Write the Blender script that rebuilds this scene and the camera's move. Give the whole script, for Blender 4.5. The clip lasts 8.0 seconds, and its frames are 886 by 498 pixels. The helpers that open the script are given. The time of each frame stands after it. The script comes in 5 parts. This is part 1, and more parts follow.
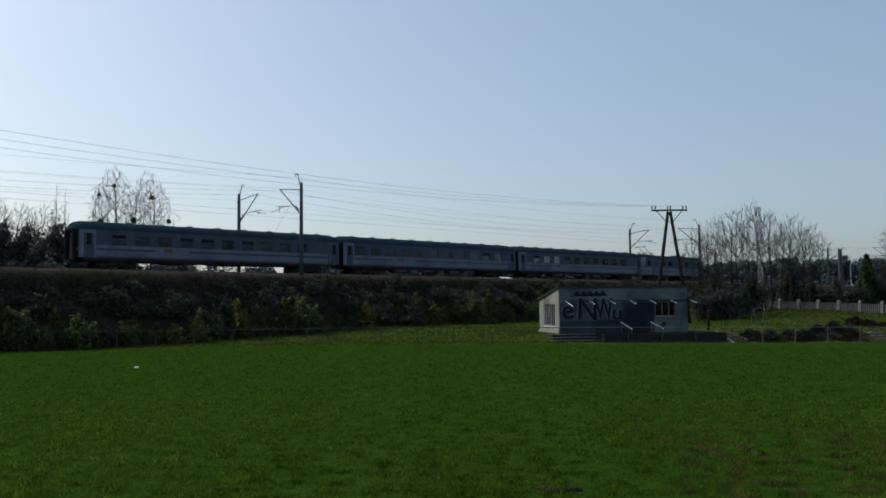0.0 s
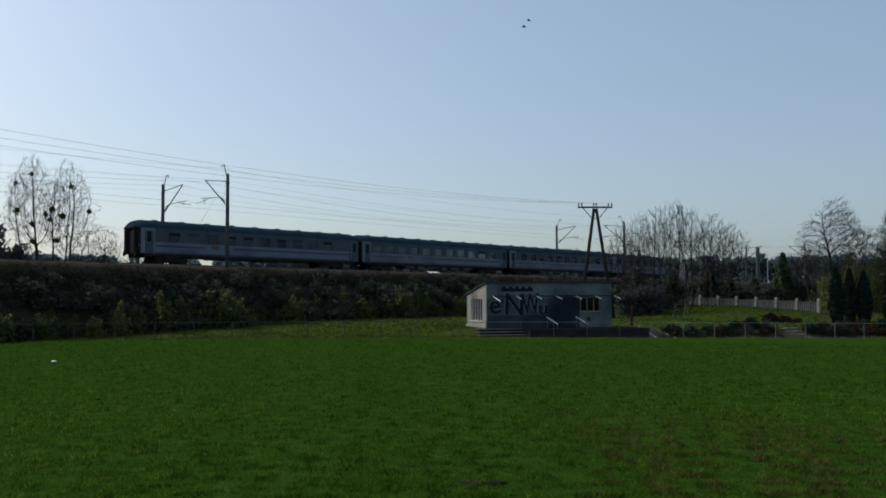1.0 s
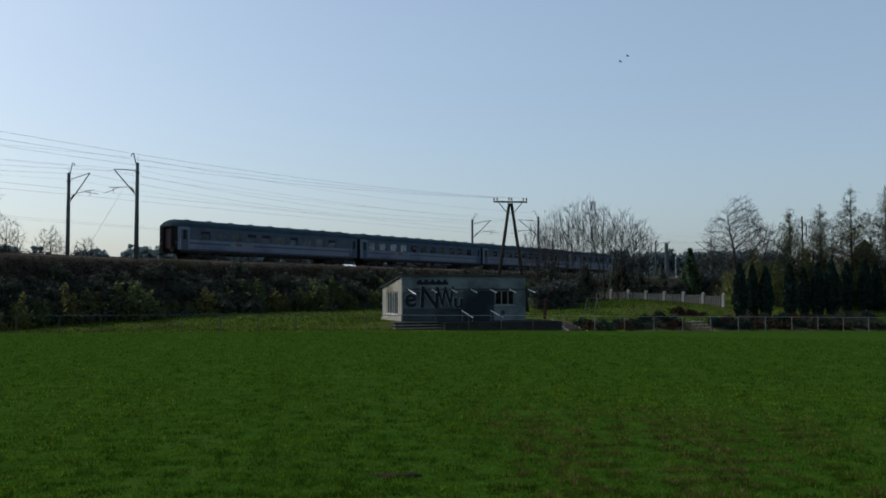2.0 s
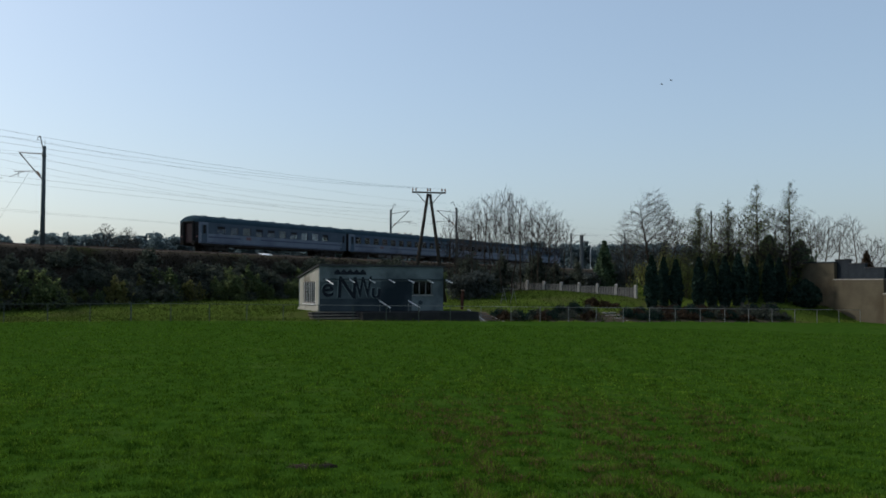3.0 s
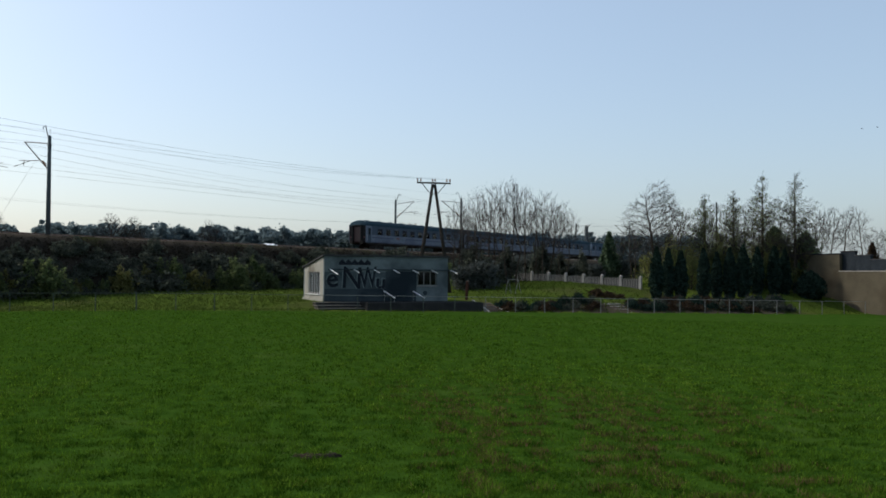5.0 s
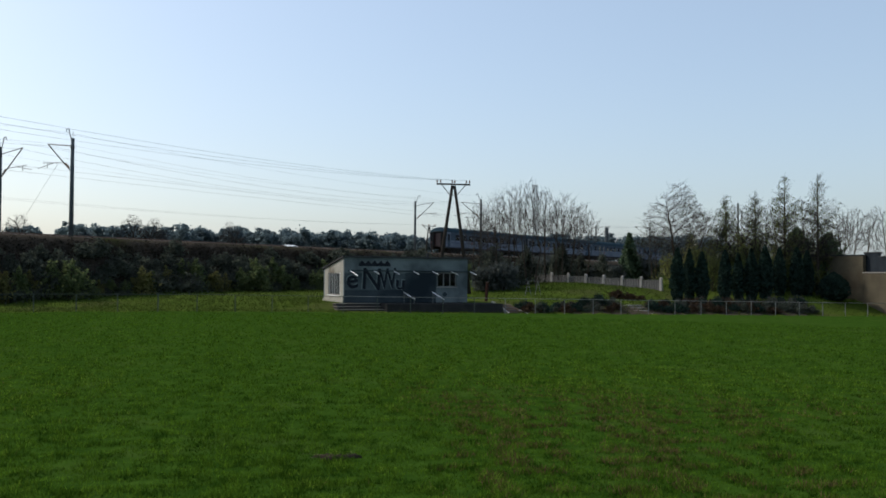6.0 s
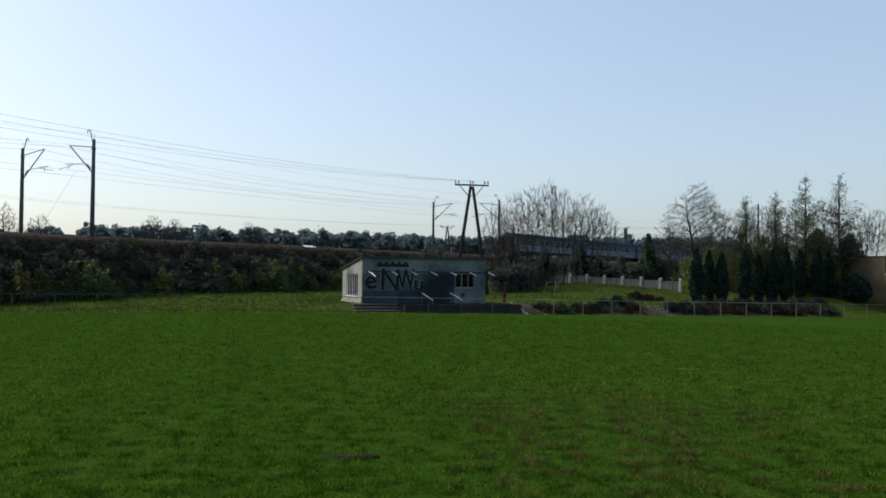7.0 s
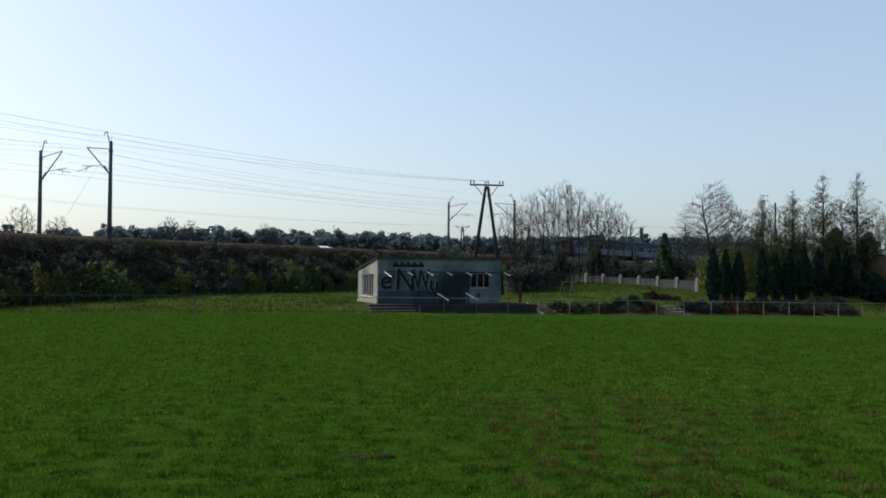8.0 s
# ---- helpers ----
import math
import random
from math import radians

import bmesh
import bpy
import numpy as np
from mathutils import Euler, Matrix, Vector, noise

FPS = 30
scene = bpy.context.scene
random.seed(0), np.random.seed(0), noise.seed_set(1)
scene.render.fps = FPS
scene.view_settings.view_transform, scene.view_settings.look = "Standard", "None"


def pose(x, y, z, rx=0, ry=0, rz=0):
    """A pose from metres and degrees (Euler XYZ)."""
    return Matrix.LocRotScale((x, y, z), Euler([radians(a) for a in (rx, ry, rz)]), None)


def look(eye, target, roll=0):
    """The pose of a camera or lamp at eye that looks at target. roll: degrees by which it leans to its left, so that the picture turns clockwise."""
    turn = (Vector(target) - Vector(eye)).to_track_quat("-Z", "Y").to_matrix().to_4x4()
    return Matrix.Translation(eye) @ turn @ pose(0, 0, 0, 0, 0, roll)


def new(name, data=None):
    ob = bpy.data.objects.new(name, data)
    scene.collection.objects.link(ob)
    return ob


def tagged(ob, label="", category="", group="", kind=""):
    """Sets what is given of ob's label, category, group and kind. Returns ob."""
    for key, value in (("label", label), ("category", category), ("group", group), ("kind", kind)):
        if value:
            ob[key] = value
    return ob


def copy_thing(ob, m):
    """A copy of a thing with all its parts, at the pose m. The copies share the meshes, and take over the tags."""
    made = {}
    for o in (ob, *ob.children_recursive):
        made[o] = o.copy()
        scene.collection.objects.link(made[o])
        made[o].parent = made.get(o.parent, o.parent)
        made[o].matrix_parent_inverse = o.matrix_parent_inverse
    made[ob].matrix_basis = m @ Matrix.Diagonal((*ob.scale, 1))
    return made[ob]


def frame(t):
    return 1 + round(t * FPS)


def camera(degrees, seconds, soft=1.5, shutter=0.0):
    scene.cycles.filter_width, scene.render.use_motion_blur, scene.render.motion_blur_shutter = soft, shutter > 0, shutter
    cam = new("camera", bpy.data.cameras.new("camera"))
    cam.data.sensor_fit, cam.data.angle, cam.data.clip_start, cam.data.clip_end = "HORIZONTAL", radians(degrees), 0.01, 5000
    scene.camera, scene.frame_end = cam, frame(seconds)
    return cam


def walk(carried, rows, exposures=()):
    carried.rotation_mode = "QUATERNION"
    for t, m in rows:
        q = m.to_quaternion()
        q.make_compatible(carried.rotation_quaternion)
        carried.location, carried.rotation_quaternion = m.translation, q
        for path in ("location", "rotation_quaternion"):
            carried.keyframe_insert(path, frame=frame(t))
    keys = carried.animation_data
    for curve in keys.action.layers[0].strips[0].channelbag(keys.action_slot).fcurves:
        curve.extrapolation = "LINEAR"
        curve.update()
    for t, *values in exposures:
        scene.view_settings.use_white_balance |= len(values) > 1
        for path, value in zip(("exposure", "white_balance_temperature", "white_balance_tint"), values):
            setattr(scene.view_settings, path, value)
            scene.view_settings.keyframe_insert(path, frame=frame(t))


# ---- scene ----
# Railway along x, north of the field; the sports field's own axes are u (along its fence) and v (across it).
cam = camera(51.44, 8.0, soft=1.7)
EYE = 2.4
HEADING = -44.5
ROWS = [
    (0.0, 0.07, 3.66, 0.66),
    (0.5, -2.08, 3.47, 0.44),
    (1.0, -4.41, 3.27, 0.30),
    (1.5, -6.93, 3.05, 0.24),
    (1.7, -8.01, 2.98, 0.20),
    (2.8, -13.87, 2.33, -0.20),
    (3.0, -14.77, 2.23, -0.25),
    (3.5, -15.73, 1.995, -0.26),
    (4.0, -15.31, 1.81, -0.33),
    (4.5, -14.79, 1.71, -0.42),
    (4.7, -14.70, 1.67, -0.42),
    (5.8, -13.51, 1.69, -0.44),
    (6.0, -13.26, 1.71, -0.44),
    (6.5, -12.70, 1.74, -0.52),
    (7.0, -12.13, 1.75, -0.54),
    (7.5, -11.60, 1.76, -0.48),
    (8.0, -11.17, 1.75, -0.38),
]
EXPOSURES = [(0.0, 0.19, 6230, 8), (1.5, 0.22, 6230, 8), (3.5, 0.51, 6340, 8), (4.5, 0.61, 6420, 9), (6.5, 0.69, 6460, 10), (8.0, 0.70, 6460, 10)]
walk(cam, [(t, pose(0, 0, EYE, 90 + pitch, roll, HEADING + yaw)) for t, yaw, pitch, roll in ROWS], EXPOSURES)

# ---------------------------------------------------------------- light
SUN_ANGLE, SUN_HEIGHT = 99.0, 41.0     # degrees: from +x towards +y, and above the horizon
world = bpy.data.worlds.new("sky")
scene.world = world
world.use_nodes = True
nt = world.node_tree
sky = nt.nodes.new("ShaderNodeTexSky")
sky.sky_type, sky.sun_disc = "NISHITA", False
sky.sun_elevation, sky.sun_rotation = radians(SUN_HEIGHT), radians(90 - SUN_ANGLE)
sky.air_density, sky.dust_density, sky.ozone_density = 1.0, 2.4, 1.8
haze = nt.nodes.new("ShaderNodeMix")       # thin high haze evens the clear sky out
haze.data_type = "RGBA"
haze.inputs[0].default_value = 0.42
haze.inputs[7].default_value = (2.40, 2.95, 3.45, 1)
nt.links.new(sky.outputs[0], haze.inputs[6])
nt.links.new(haze.outputs[2], nt.nodes["Background"].inputs[0])
nt.nodes["Background"].inputs[1].default_value = 0.125
sun = new("sun", bpy.data.lights.new("sun", "SUN"))
sun.data.energy, sun.data.angle, sun.data.color = 2.05, radians(0.6), (1.0, 0.95, 0.86)
sa, sh = radians(SUN_ANGLE), radians(SUN_HEIGHT)
sun.matrix_world = look((60 * math.cos(sa) * math.cos(sh), 60 * math.sin(sa) * math.cos(sh), 60 * math.sin(sh)), (0, 0, 0))


# ---------------------------------------------------------------- materials
def material(name, low, high, scale=4.0, rough=0.8, metal=0.0, fine=40.0, bump=0.25, vary=0.0, stain=None, stain_at=0.62, island=0.0, sharp=0.14):
    """Two-scale noise between two colours, with relief; stain: a third colour in large patches; vary, island: brightness from object to object and piece to piece."""
    m = bpy.data.materials.new(name)
    m.use_nodes = True
    n, l = m.node_tree.nodes, m.node_tree.links
    b = n["Principled BSDF"]
    co = n.new("ShaderNodeTexCoord")
    big, small = n.new("ShaderNodeTexNoise"), n.new("ShaderNodeTexNoise")
    big.inputs["Scale"].default_value, small.inputs["Scale"].default_value = scale, fine
    big.inputs["Detail"].default_value = small.inputs["Detail"].default_value = 6
    for t in (big, small):
        l.new(co.outputs["Object"], t.inputs["Vector"])
    mixf = n.new("ShaderNodeMath")
    mixf.operation = "MULTIPLY_ADD"
    l.new(small.outputs[0], mixf.inputs[0])
    mixf.inputs[1].default_value = 0.5
    half = n.new("ShaderNodeMath")
    half.operation = "MULTIPLY"
    half.inputs[1].default_value = 0.5
    l.new(big.outputs[0], half.inputs[0])
    l.new(half.outputs[0], mixf.inputs[2])
    ramp = n.new("ShaderNodeValToRGB")
    ramp.color_ramp.elements[0].position, ramp.color_ramp.elements[1].position = 0.5 - sharp, 0.5 + sharp
    ramp.color_ramp.elements[0].color, ramp.color_ramp.elements[1].color = (*low, 1), (*high, 1)
    l.new(mixf.outputs[0], ramp.inputs[0])
    out = ramp.outputs[0]
    if stain:
        big2 = n.new("ShaderNodeTexNoise")
        big2.inputs["Scale"].default_value, big2.inputs["Detail"].default_value = scale * 0.35, 8
        l.new(co.outputs["Object"], big2.inputs["Vector"])
        r2 = n.new("ShaderNodeValToRGB")
        r2.color_ramp.elements[0].position, r2.color_ramp.elements[1].position = stain_at - 0.06, stain_at + 0.08
        l.new(big2.outputs[0], r2.inputs[0])
        mx = n.new("ShaderNodeMix")
        mx.data_type = "RGBA"
        l.new(r2.outputs[0], mx.inputs[0])
        l.new(out, mx.inputs[6])
        mx.inputs[7].default_value = (*stain, 1)
        out = mx.outputs[2]
    for amount, node, socket in ((vary, "ShaderNodeObjectInfo", "Random"), (island, "ShaderNodeNewGeometry", "Random Per Island")):
        if amount:
            info = n.new(node)
            mr = n.new("ShaderNodeMapRange")
            mr.inputs[3].default_value, mr.inputs[4].default_value = 1 - amount, 1 + amount
            l.new(info.outputs[socket], mr.inputs[0])
            mul = n.new("ShaderNodeVectorMath")
            mul.operation = "SCALE"
            l.new(out, mul.inputs[0])
            l.new(mr.outputs[0], mul.inputs["Scale"])
            out = mul.outputs[0]
    l.new(out, b.inputs["Base Color"])
    b.inputs["Roughness"].default_value, b.inputs["Metallic"].default_value = rough, metal
    b.inputs["Specular IOR Level"].default_value = 0.5 if rough < 0.65 else 0.0
    if bump:
        bp = n.new("ShaderNodeBump")
        bp.inputs["Strength"].default_value, bp.inputs["Distance"].default_value = bump, 0.02
        l.new(mixf.outputs[0], bp.inputs["Height"])
        l.new(bp.outputs[0], b.inputs["Normal"])
    return m


def leafy(name, low, high, through_light=0.35, scale=0.8, each=0.35, sharp=0.14):
    """Leaves: colour from piece to piece, and some light through them."""
    m = material(name, low, high, scale=scale, rough=0.7, fine=6.0, bump=0.0, vary=0.15, island=each, sharp=sharp)
    n, l = m.node_tree.nodes, m.node_tree.links
    b, out = n["Principled BSDF"], n["Material Output"]
    tr, mx = n.new("ShaderNodeBsdfTranslucent"), n.new("ShaderNodeMixShader")
    l.new(b.inputs["Base Color"].links[0].from_socket, tr.inputs[0])
    mx.inputs[0].default_value = through_light
    l.new(b.outputs[0], mx.inputs[1])
    l.new(tr.outputs[0], mx.inputs[2])
    l.new(mx.outputs[0], out.inputs[0])
    return m


def tinted_glass(name, tint, rough=0.02, clear=0.8):
    m = bpy.data.materials.new(name)
    m.use_nodes = True
    n, l = m.node_tree.nodes, m.node_tree.links
    gl, tr, mx = n.new("ShaderNodeBsdfGlossy"), n.new("ShaderNodeBsdfTransparent"), n.new("ShaderNodeMixShader")
    fr = n.new("ShaderNodeFresnel")
    fr.inputs[0].default_value = 1.27
    gl.inputs["Roughness"].default_value = rough
    tr.inputs[0].default_value = (tint[0] * clear, tint[1] * clear, tint[2] * clear, 1)
    l.new(fr.outputs[0], mx.inputs[0])
    l.new(tr.outputs[0], mx.inputs[1])
    l.new(gl.outputs[0], mx.inputs[2])
    l.new(mx.outputs[0], n["Material Output"].inputs[0])
    return m


GRASS = material("field_grass", (0.013, 0.036, 0.004), (0.034, 0.070, 0.009), scale=1.6, fine=9.0, rough=0.9, bump=0.6, stain=(0.032, 0.060, 0.010), stain_at=0.60)
BLADE = leafy("grass_blade", (0.018, 0.047, 0.004), (0.076, 0.143, 0.013), 0.38, scale=2.2, sharp=0.08)
ROUGHBLADE = leafy("rough_grass_blade", (0.036, 0.060, 0.010), (0.078, 0.100, 0.024), 0.35, scale=0.3)
DRY = leafy("dry_grass", (0.060, 0.036, 0.020), (0.150, 0.098, 0.050), 0.3)
ROUGHGRASS = material("rough_grass", (0.034, 0.058, 0.008), (0.064, 0.088, 0.016), scale=0.5, fine=8.0, rough=0.95, bump=0.6, stain=(0.054, 0.060, 0.020), stain_at=0.60)
THICKET = leafy("thicket_leaf", (0.110, 0.122, 0.036), (0.200, 0.205, 0.075), 0.65)
BANK = material("bank_earth", (0.030, 0.026, 0.020), (0.066, 0.053, 0.040), scale=0.6, fine=7.0, rough=0.95, bump=0.8, stain=(0.030, 0.030, 0.014), stain_at=0.62)
BALLAST = material("ballast", (0.06, 0.045, 0.035), (0.17, 0.12, 0.09), scale=1.0, fine=16.0, rough=0.95, bump=0.9)
STEEL = material("weathered_steel", (0.05, 0.045, 0.04), (0.11, 0.10, 0.09), scale=3, fine=60, rough=0.55, metal=0.6)
RAILTOP = material("rail_steel", (0.10, 0.06, 0.045), (0.20, 0.14, 0.11), scale=2, rough=0.45, metal=0.7)
CONCRETE = material("old_concrete", (0.20, 0.19, 0.17), (0.36, 0.34, 0.31), scale=1.5, fine=30, rough=0.9, stain=(0.13, 0.12, 0.10), vary=0.1)
POLE = material("concrete_pole", (0.052, 0.060, 0.064), (0.098, 0.110, 0.115), scale=1.2, fine=25, rough=0.9)
WOODPOLE = material("tarred_wood", (0.022, 0.019, 0.017), (0.050, 0.043, 0.036), scale=2, fine=30, rough=0.85)
CABLE = material("cable", (0.05, 0.05, 0.05), (0.08, 0.08, 0.08), scale=2, rough=0.5, metal=0.5, bump=0)
PORCELAIN = material("insulator", (0.20, 0.12, 0.08), (0.30, 0.19, 0.13), scale=5, rough=0.25, bump=0)
# Front plaster is coloured for shade, side plaster lighter and warmer for sun.
PLASTER = material("shaded_stained_plaster", (0.105, 0.128, 0.130), (0.175, 0.200, 0.200), scale=0.9, fine=14, rough=0.9, stain=(0.066, 0.080, 0.082), stain_at=0.52)
PLASTER_SUNLIT = material("sunlit_cream_plaster", (0.235, 0.225, 0.195), (0.330, 0.315, 0.275), scale=1.0, fine=20, rough=0.9, stain=(0.150, 0.135, 0.110), stain_at=0.60)
DADO = material("dark_grey_paint", (0.030, 0.040, 0.045), (0.055, 0.068, 0.074), scale=0.8, fine=14, rough=0.8, stain=(0.020, 0.027, 0.032), stain_at=0.55)
WASH = material("blue_grey_wash", (0.052, 0.066, 0.070), (0.096, 0.115, 0.119), scale=0.9, fine=12, rough=0.85, stain=(0.036, 0.046, 0.051), stain_at=0.54)
BROWNFRAME = material("brown_frame_paint", (0.070, 0.045, 0.035), (0.120, 0.080, 0.062), scale=3, fine=30, rough=0.6)
LACE = material("pale_curtain", (0.26, 0.25, 0.23), (0.38, 0.365, 0.34), scale=3, fine=30, rough=0.9, bump=0)
FELT = material("roofing_felt", (0.035, 0.035, 0.037), (0.07, 0.07, 0.07), scale=2, fine=30, rough=0.9)
SPRAY = material("black_spray", (0.012, 0.014, 0.018), (0.028, 0.030, 0.036), scale=3, rough=0.9, bump=0)
WHITEPAINT = material("white_paint", (0.66, 0.66, 0.64), (0.80, 0.80, 0.78), scale=4, rough=0.5, bump=0.05)
GREYPAINT = material("grey_fence_paint", (0.10, 0.105, 0.10), (0.18, 0.185, 0.17), scale=6, rough=0.6)
STEPCONC = material("mossy_step_concrete", (0.085, 0.080, 0.068), (0.16, 0.15, 0.13), scale=2, fine=20, rough=0.9, stain=(0.05, 0.05, 0.04))
FENCEGREEN = material("dull_green_fence_paint", (0.050, 0.062, 0.052), (0.092, 0.108, 0.090), scale=6, rough=0.7)
# Concrete darkened to stand in for shade on terrace, risers and panel gaps.
SHADECONC = material("shade_dark_concrete", (0.020, 0.020, 0.020), (0.042, 0.041, 0.039), scale=1.6, fine=20, rough=0.9)
PANE = tinted_glass("window_glass", (0.84, 0.92, 1.0))
ROOMPANE = tinted_glass("dim_window_glass", (0.7, 0.8, 0.85), clear=0.4)
DARKROOM = material("dim_interior", (0.06, 0.065, 0.07), (0.10, 0.105, 0.11), scale=2, rough=0.9, bump=0)
COACHBAND = material("coach_grey_blue_paint", (0.058, 0.076, 0.098), (0.084, 0.104, 0.128), scale=0.8, fine=8, rough=0.68, bump=0.03, stain=(0.050, 0.060, 0.085))
COACHLOW = material("coach_light_paint", (0.125, 0.146, 0.182), (0.165, 0.188, 0.224), scale=0.8, fine=8, rough=0.68, bump=0.03, stain=(0.092, 0.105, 0.138))
COACHBLUE = material("coach_blue_paint", (0.054, 0.078, 0.106), (0.076, 0.102, 0.136), scale=0.8, fine=8, rough=0.68, bump=0.03)
STRIPE = material("navy_stripe", (0.012, 0.018, 0.055), (0.018, 0.028, 0.075), scale=2, rough=0.45, bump=0)
REDMARK = material("red_mark", (0.095, 0.032, 0.034), (0.125, 0.040, 0.042), scale=3, rough=0.5, bump=0)
COACHROOF = material("coach_roof", (0.021, 0.038, 0.050), (0.040, 0.063, 0.079), scale=0.8, fine=12, rough=0.75, bump=0.1)
SKYCURTAIN = material("sky_toned_curtain", (0.055, 0.074, 0.105), (0.080, 0.102, 0.135), scale=3, rough=0.9, bump=0)
RUST = material("rusted_steel", (0.030, 0.016, 0.013), (0.050, 0.026, 0.020), scale=3, rough=0.9)
UNDER = material("underframe", (0.022, 0.020, 0.018), (0.05, 0.045, 0.04), scale=2, rough=0.8)
UNDERBOX = material("equipment_box", (0.070, 0.064, 0.060), (0.135, 0.125, 0.118), scale=2, rough=0.8)
RUBBER = material("gangway_rubber", (0.015, 0.015, 0.016), (0.03, 0.03, 0.03), scale=4, rough=0.8)
REDDOOR = material("dark_red_paint", (0.030, 0.012, 0.012), (0.048, 0.018, 0.017), scale=3, rough=0.5, bump=0.03)
BARK = material("bark", (0.032, 0.026, 0.020), (0.075, 0.060, 0.047), scale=2.5, fine=18, rough=0.95, vary=0.15)
TWIG = material("twigs", (0.032, 0.029, 0.028), (0.064, 0.056, 0.052), scale=2, fine=9, rough=0.95, bump=0, vary=0.15)
BUD = leafy("spring_leaf", (0.085, 0.110, 0.032), (0.150, 0.175, 0.060), 0.55)
BRAMBLE = leafy("bramble_stalks", (0.020, 0.018, 0.015), (0.046, 0.039, 0.030), 0.2)
TUFT = leafy("bright_tuft", (0.055, 0.110, 0.006), (0.145, 0.215, 0.028), 0.4, scale=1.4, sharp=0.08)
OUTLINE = material("pale_spray", (0.115, 0.145, 0.145), (0.165, 0.200, 0.198), scale=3, rough=0.9, bump=0)
THUJA = leafy("thuja_leaf", (0.013, 0.026, 0.021), (0.028, 0.046, 0.034), 0.15)
# Distance haze is put into these needles' colour: paler and bluer than PINE.
HAZEPINE = leafy("hazed_pine_needles", (0.108, 0.150, 0.168), (0.130, 0.172, 0.184), 0.75, scale=0.05, each=0.03)
PINE = leafy("pine_needles", (0.046, 0.074, 0.044), (0.082, 0.116, 0.066), 0.4)
SCRUB = leafy("scrub_leaf", (0.066, 0.098, 0.044), (0.155, 0.180, 0.072), 0.55, each=0.2)
SCRUBGOLD = leafy("yellowish_scrub_leaf", (0.095, 0.100, 0.036), (0.190, 0.180, 0.070), 0.5, each=0.2)
HEDGEROW = leafy("hedgerow_twigs", (0.056, 0.066, 0.063), (0.096, 0.108, 0.098), 0.5, each=0.12)
SCRUBDARK = leafy("dark_scrub", (0.044, 0.055, 0.045), (0.096, 0.105, 0.078), 0.5, each=0.15)
RUSTBUSH = leafy("rusty_bush", (0.032, 0.022, 0.014), (0.060, 0.040, 0.025), 0.12)
MISTLE = leafy("mistletoe_leaf", (0.05, 0.08, 0.02), (0.09, 0.13, 0.035), 0.3)
BEIGE = material("beige_render", (0.066, 0.057, 0.040), (0.100, 0.086, 0.061), scale=0.7, fine=10, rough=0.9, stain=(0.058, 0.047, 0.031), stain_at=0.60)
SLATE = material("blue_grey_sheet", (0.018, 0.022, 0.027), (0.034, 0.040, 0.047), scale=1, fine=12, rough=0.8)
WALLWHITE = material("white_concrete", (0.24, 0.225, 0.205), (0.38, 0.355, 0.33), scale=1.5, fine=16, rough=0.9, stain=(0.14, 0.12, 0.10), vary=0.08)
PANELGREY = material("weathered_panel_concrete", (0.150, 0.142, 0.132), (0.255, 0.240, 0.222), scale=1.5, fine=14, rough=0.9, stain=(0.095, 0.085, 0.075), vary=0.12)
EARTH = material("trodden_earth", (0.060, 0.042, 0.030), (0.115, 0.082, 0.060), scale=1.5, fine=14, rough=0.95, bump=0.6)
SOIL = material("dark_soil", (0.016, 0.013, 0.010), (0.040, 0.032, 0.023), scale=8, fine=60, rough=0.95, bump=0.8)
STRAW = material("dead_straw", (0.085, 0.075, 0.045), (0.15, 0.13, 0.08), scale=20, fine=90, rough=0.9, bump=0)
FEATHER = material("dark_feather", (0.05, 0.05, 0.055), (0.10, 0.10, 0.11), scale=8, rough=0.8, bump=0)
PAPER = material("white_litter", (0.75, 0.75, 0.75), (0.85, 0.85, 0.85), scale=9, rough=0.7)
GALV = material("galvanised_steel", (0.30, 0.31, 0.32), (0.42, 0.43, 0.44), scale=3, rough=0.5, metal=0.4)


# ---------------------------------------------------------------- mesh helpers
def mesh_from(name, verts, faces, mat, smooth=False):
    me = bpy.data.meshes.new(name)
    me.from_pydata(verts, [], faces)
    me.materials.append(mat)
    if smooth:
        me.shade_smooth()
    return me


def put(ob, parent):
    if parent is not None:
        ob.parent = parent
    return ob


def part(name, bm, mat, parent, label="", smooth=False):
    """One mesh object from a bmesh, under a thing or a part."""
    me = bpy.data.meshes.new(name)
    bmesh.ops.recalc_face_normals(bm, faces=bm.faces)
    bm.to_mesh(me)
    bm.free()
    me.materials.append(mat)
    if smooth:
        me.shade_smooth()
    ob = put(new(name, me), parent)
    return tagged(ob, label) if label else ob


def piece(name, me, parent, m=None, label=""):
    """One object on a mesh that alike pieces share."""
    ob = put(new(name, me), parent)
    if m is not None:
        ob.matrix_basis = m
    return tagged(ob, label) if label else ob


def thing(name, m, label, category, group="", kind=""):
    ob = new(name)
    ob.matrix_basis = m
    return tagged(ob, label, category, group, kind)


def box(bm, x0, x1, y0, y1, z0, z1, bevel=0.0):
    r = bmesh.ops.create_cube(bm, size=1, matrix=Matrix.Translation(((x0 + x1) / 2, (y0 + y1) / 2, (z0 + z1) / 2)) @ Matrix.Diagonal((x1 - x0, y1 - y0, z1 - z0, 1)))
    if bevel:
        es = list({e for v in r["verts"] for e in v.link_edges})
        bmesh.ops.bevel(bm, geom=es, offset=bevel, segments=1, affect="EDGES")
    return bm


def boxed(*a, **k):
    return box(bmesh.new(), *a, **k)


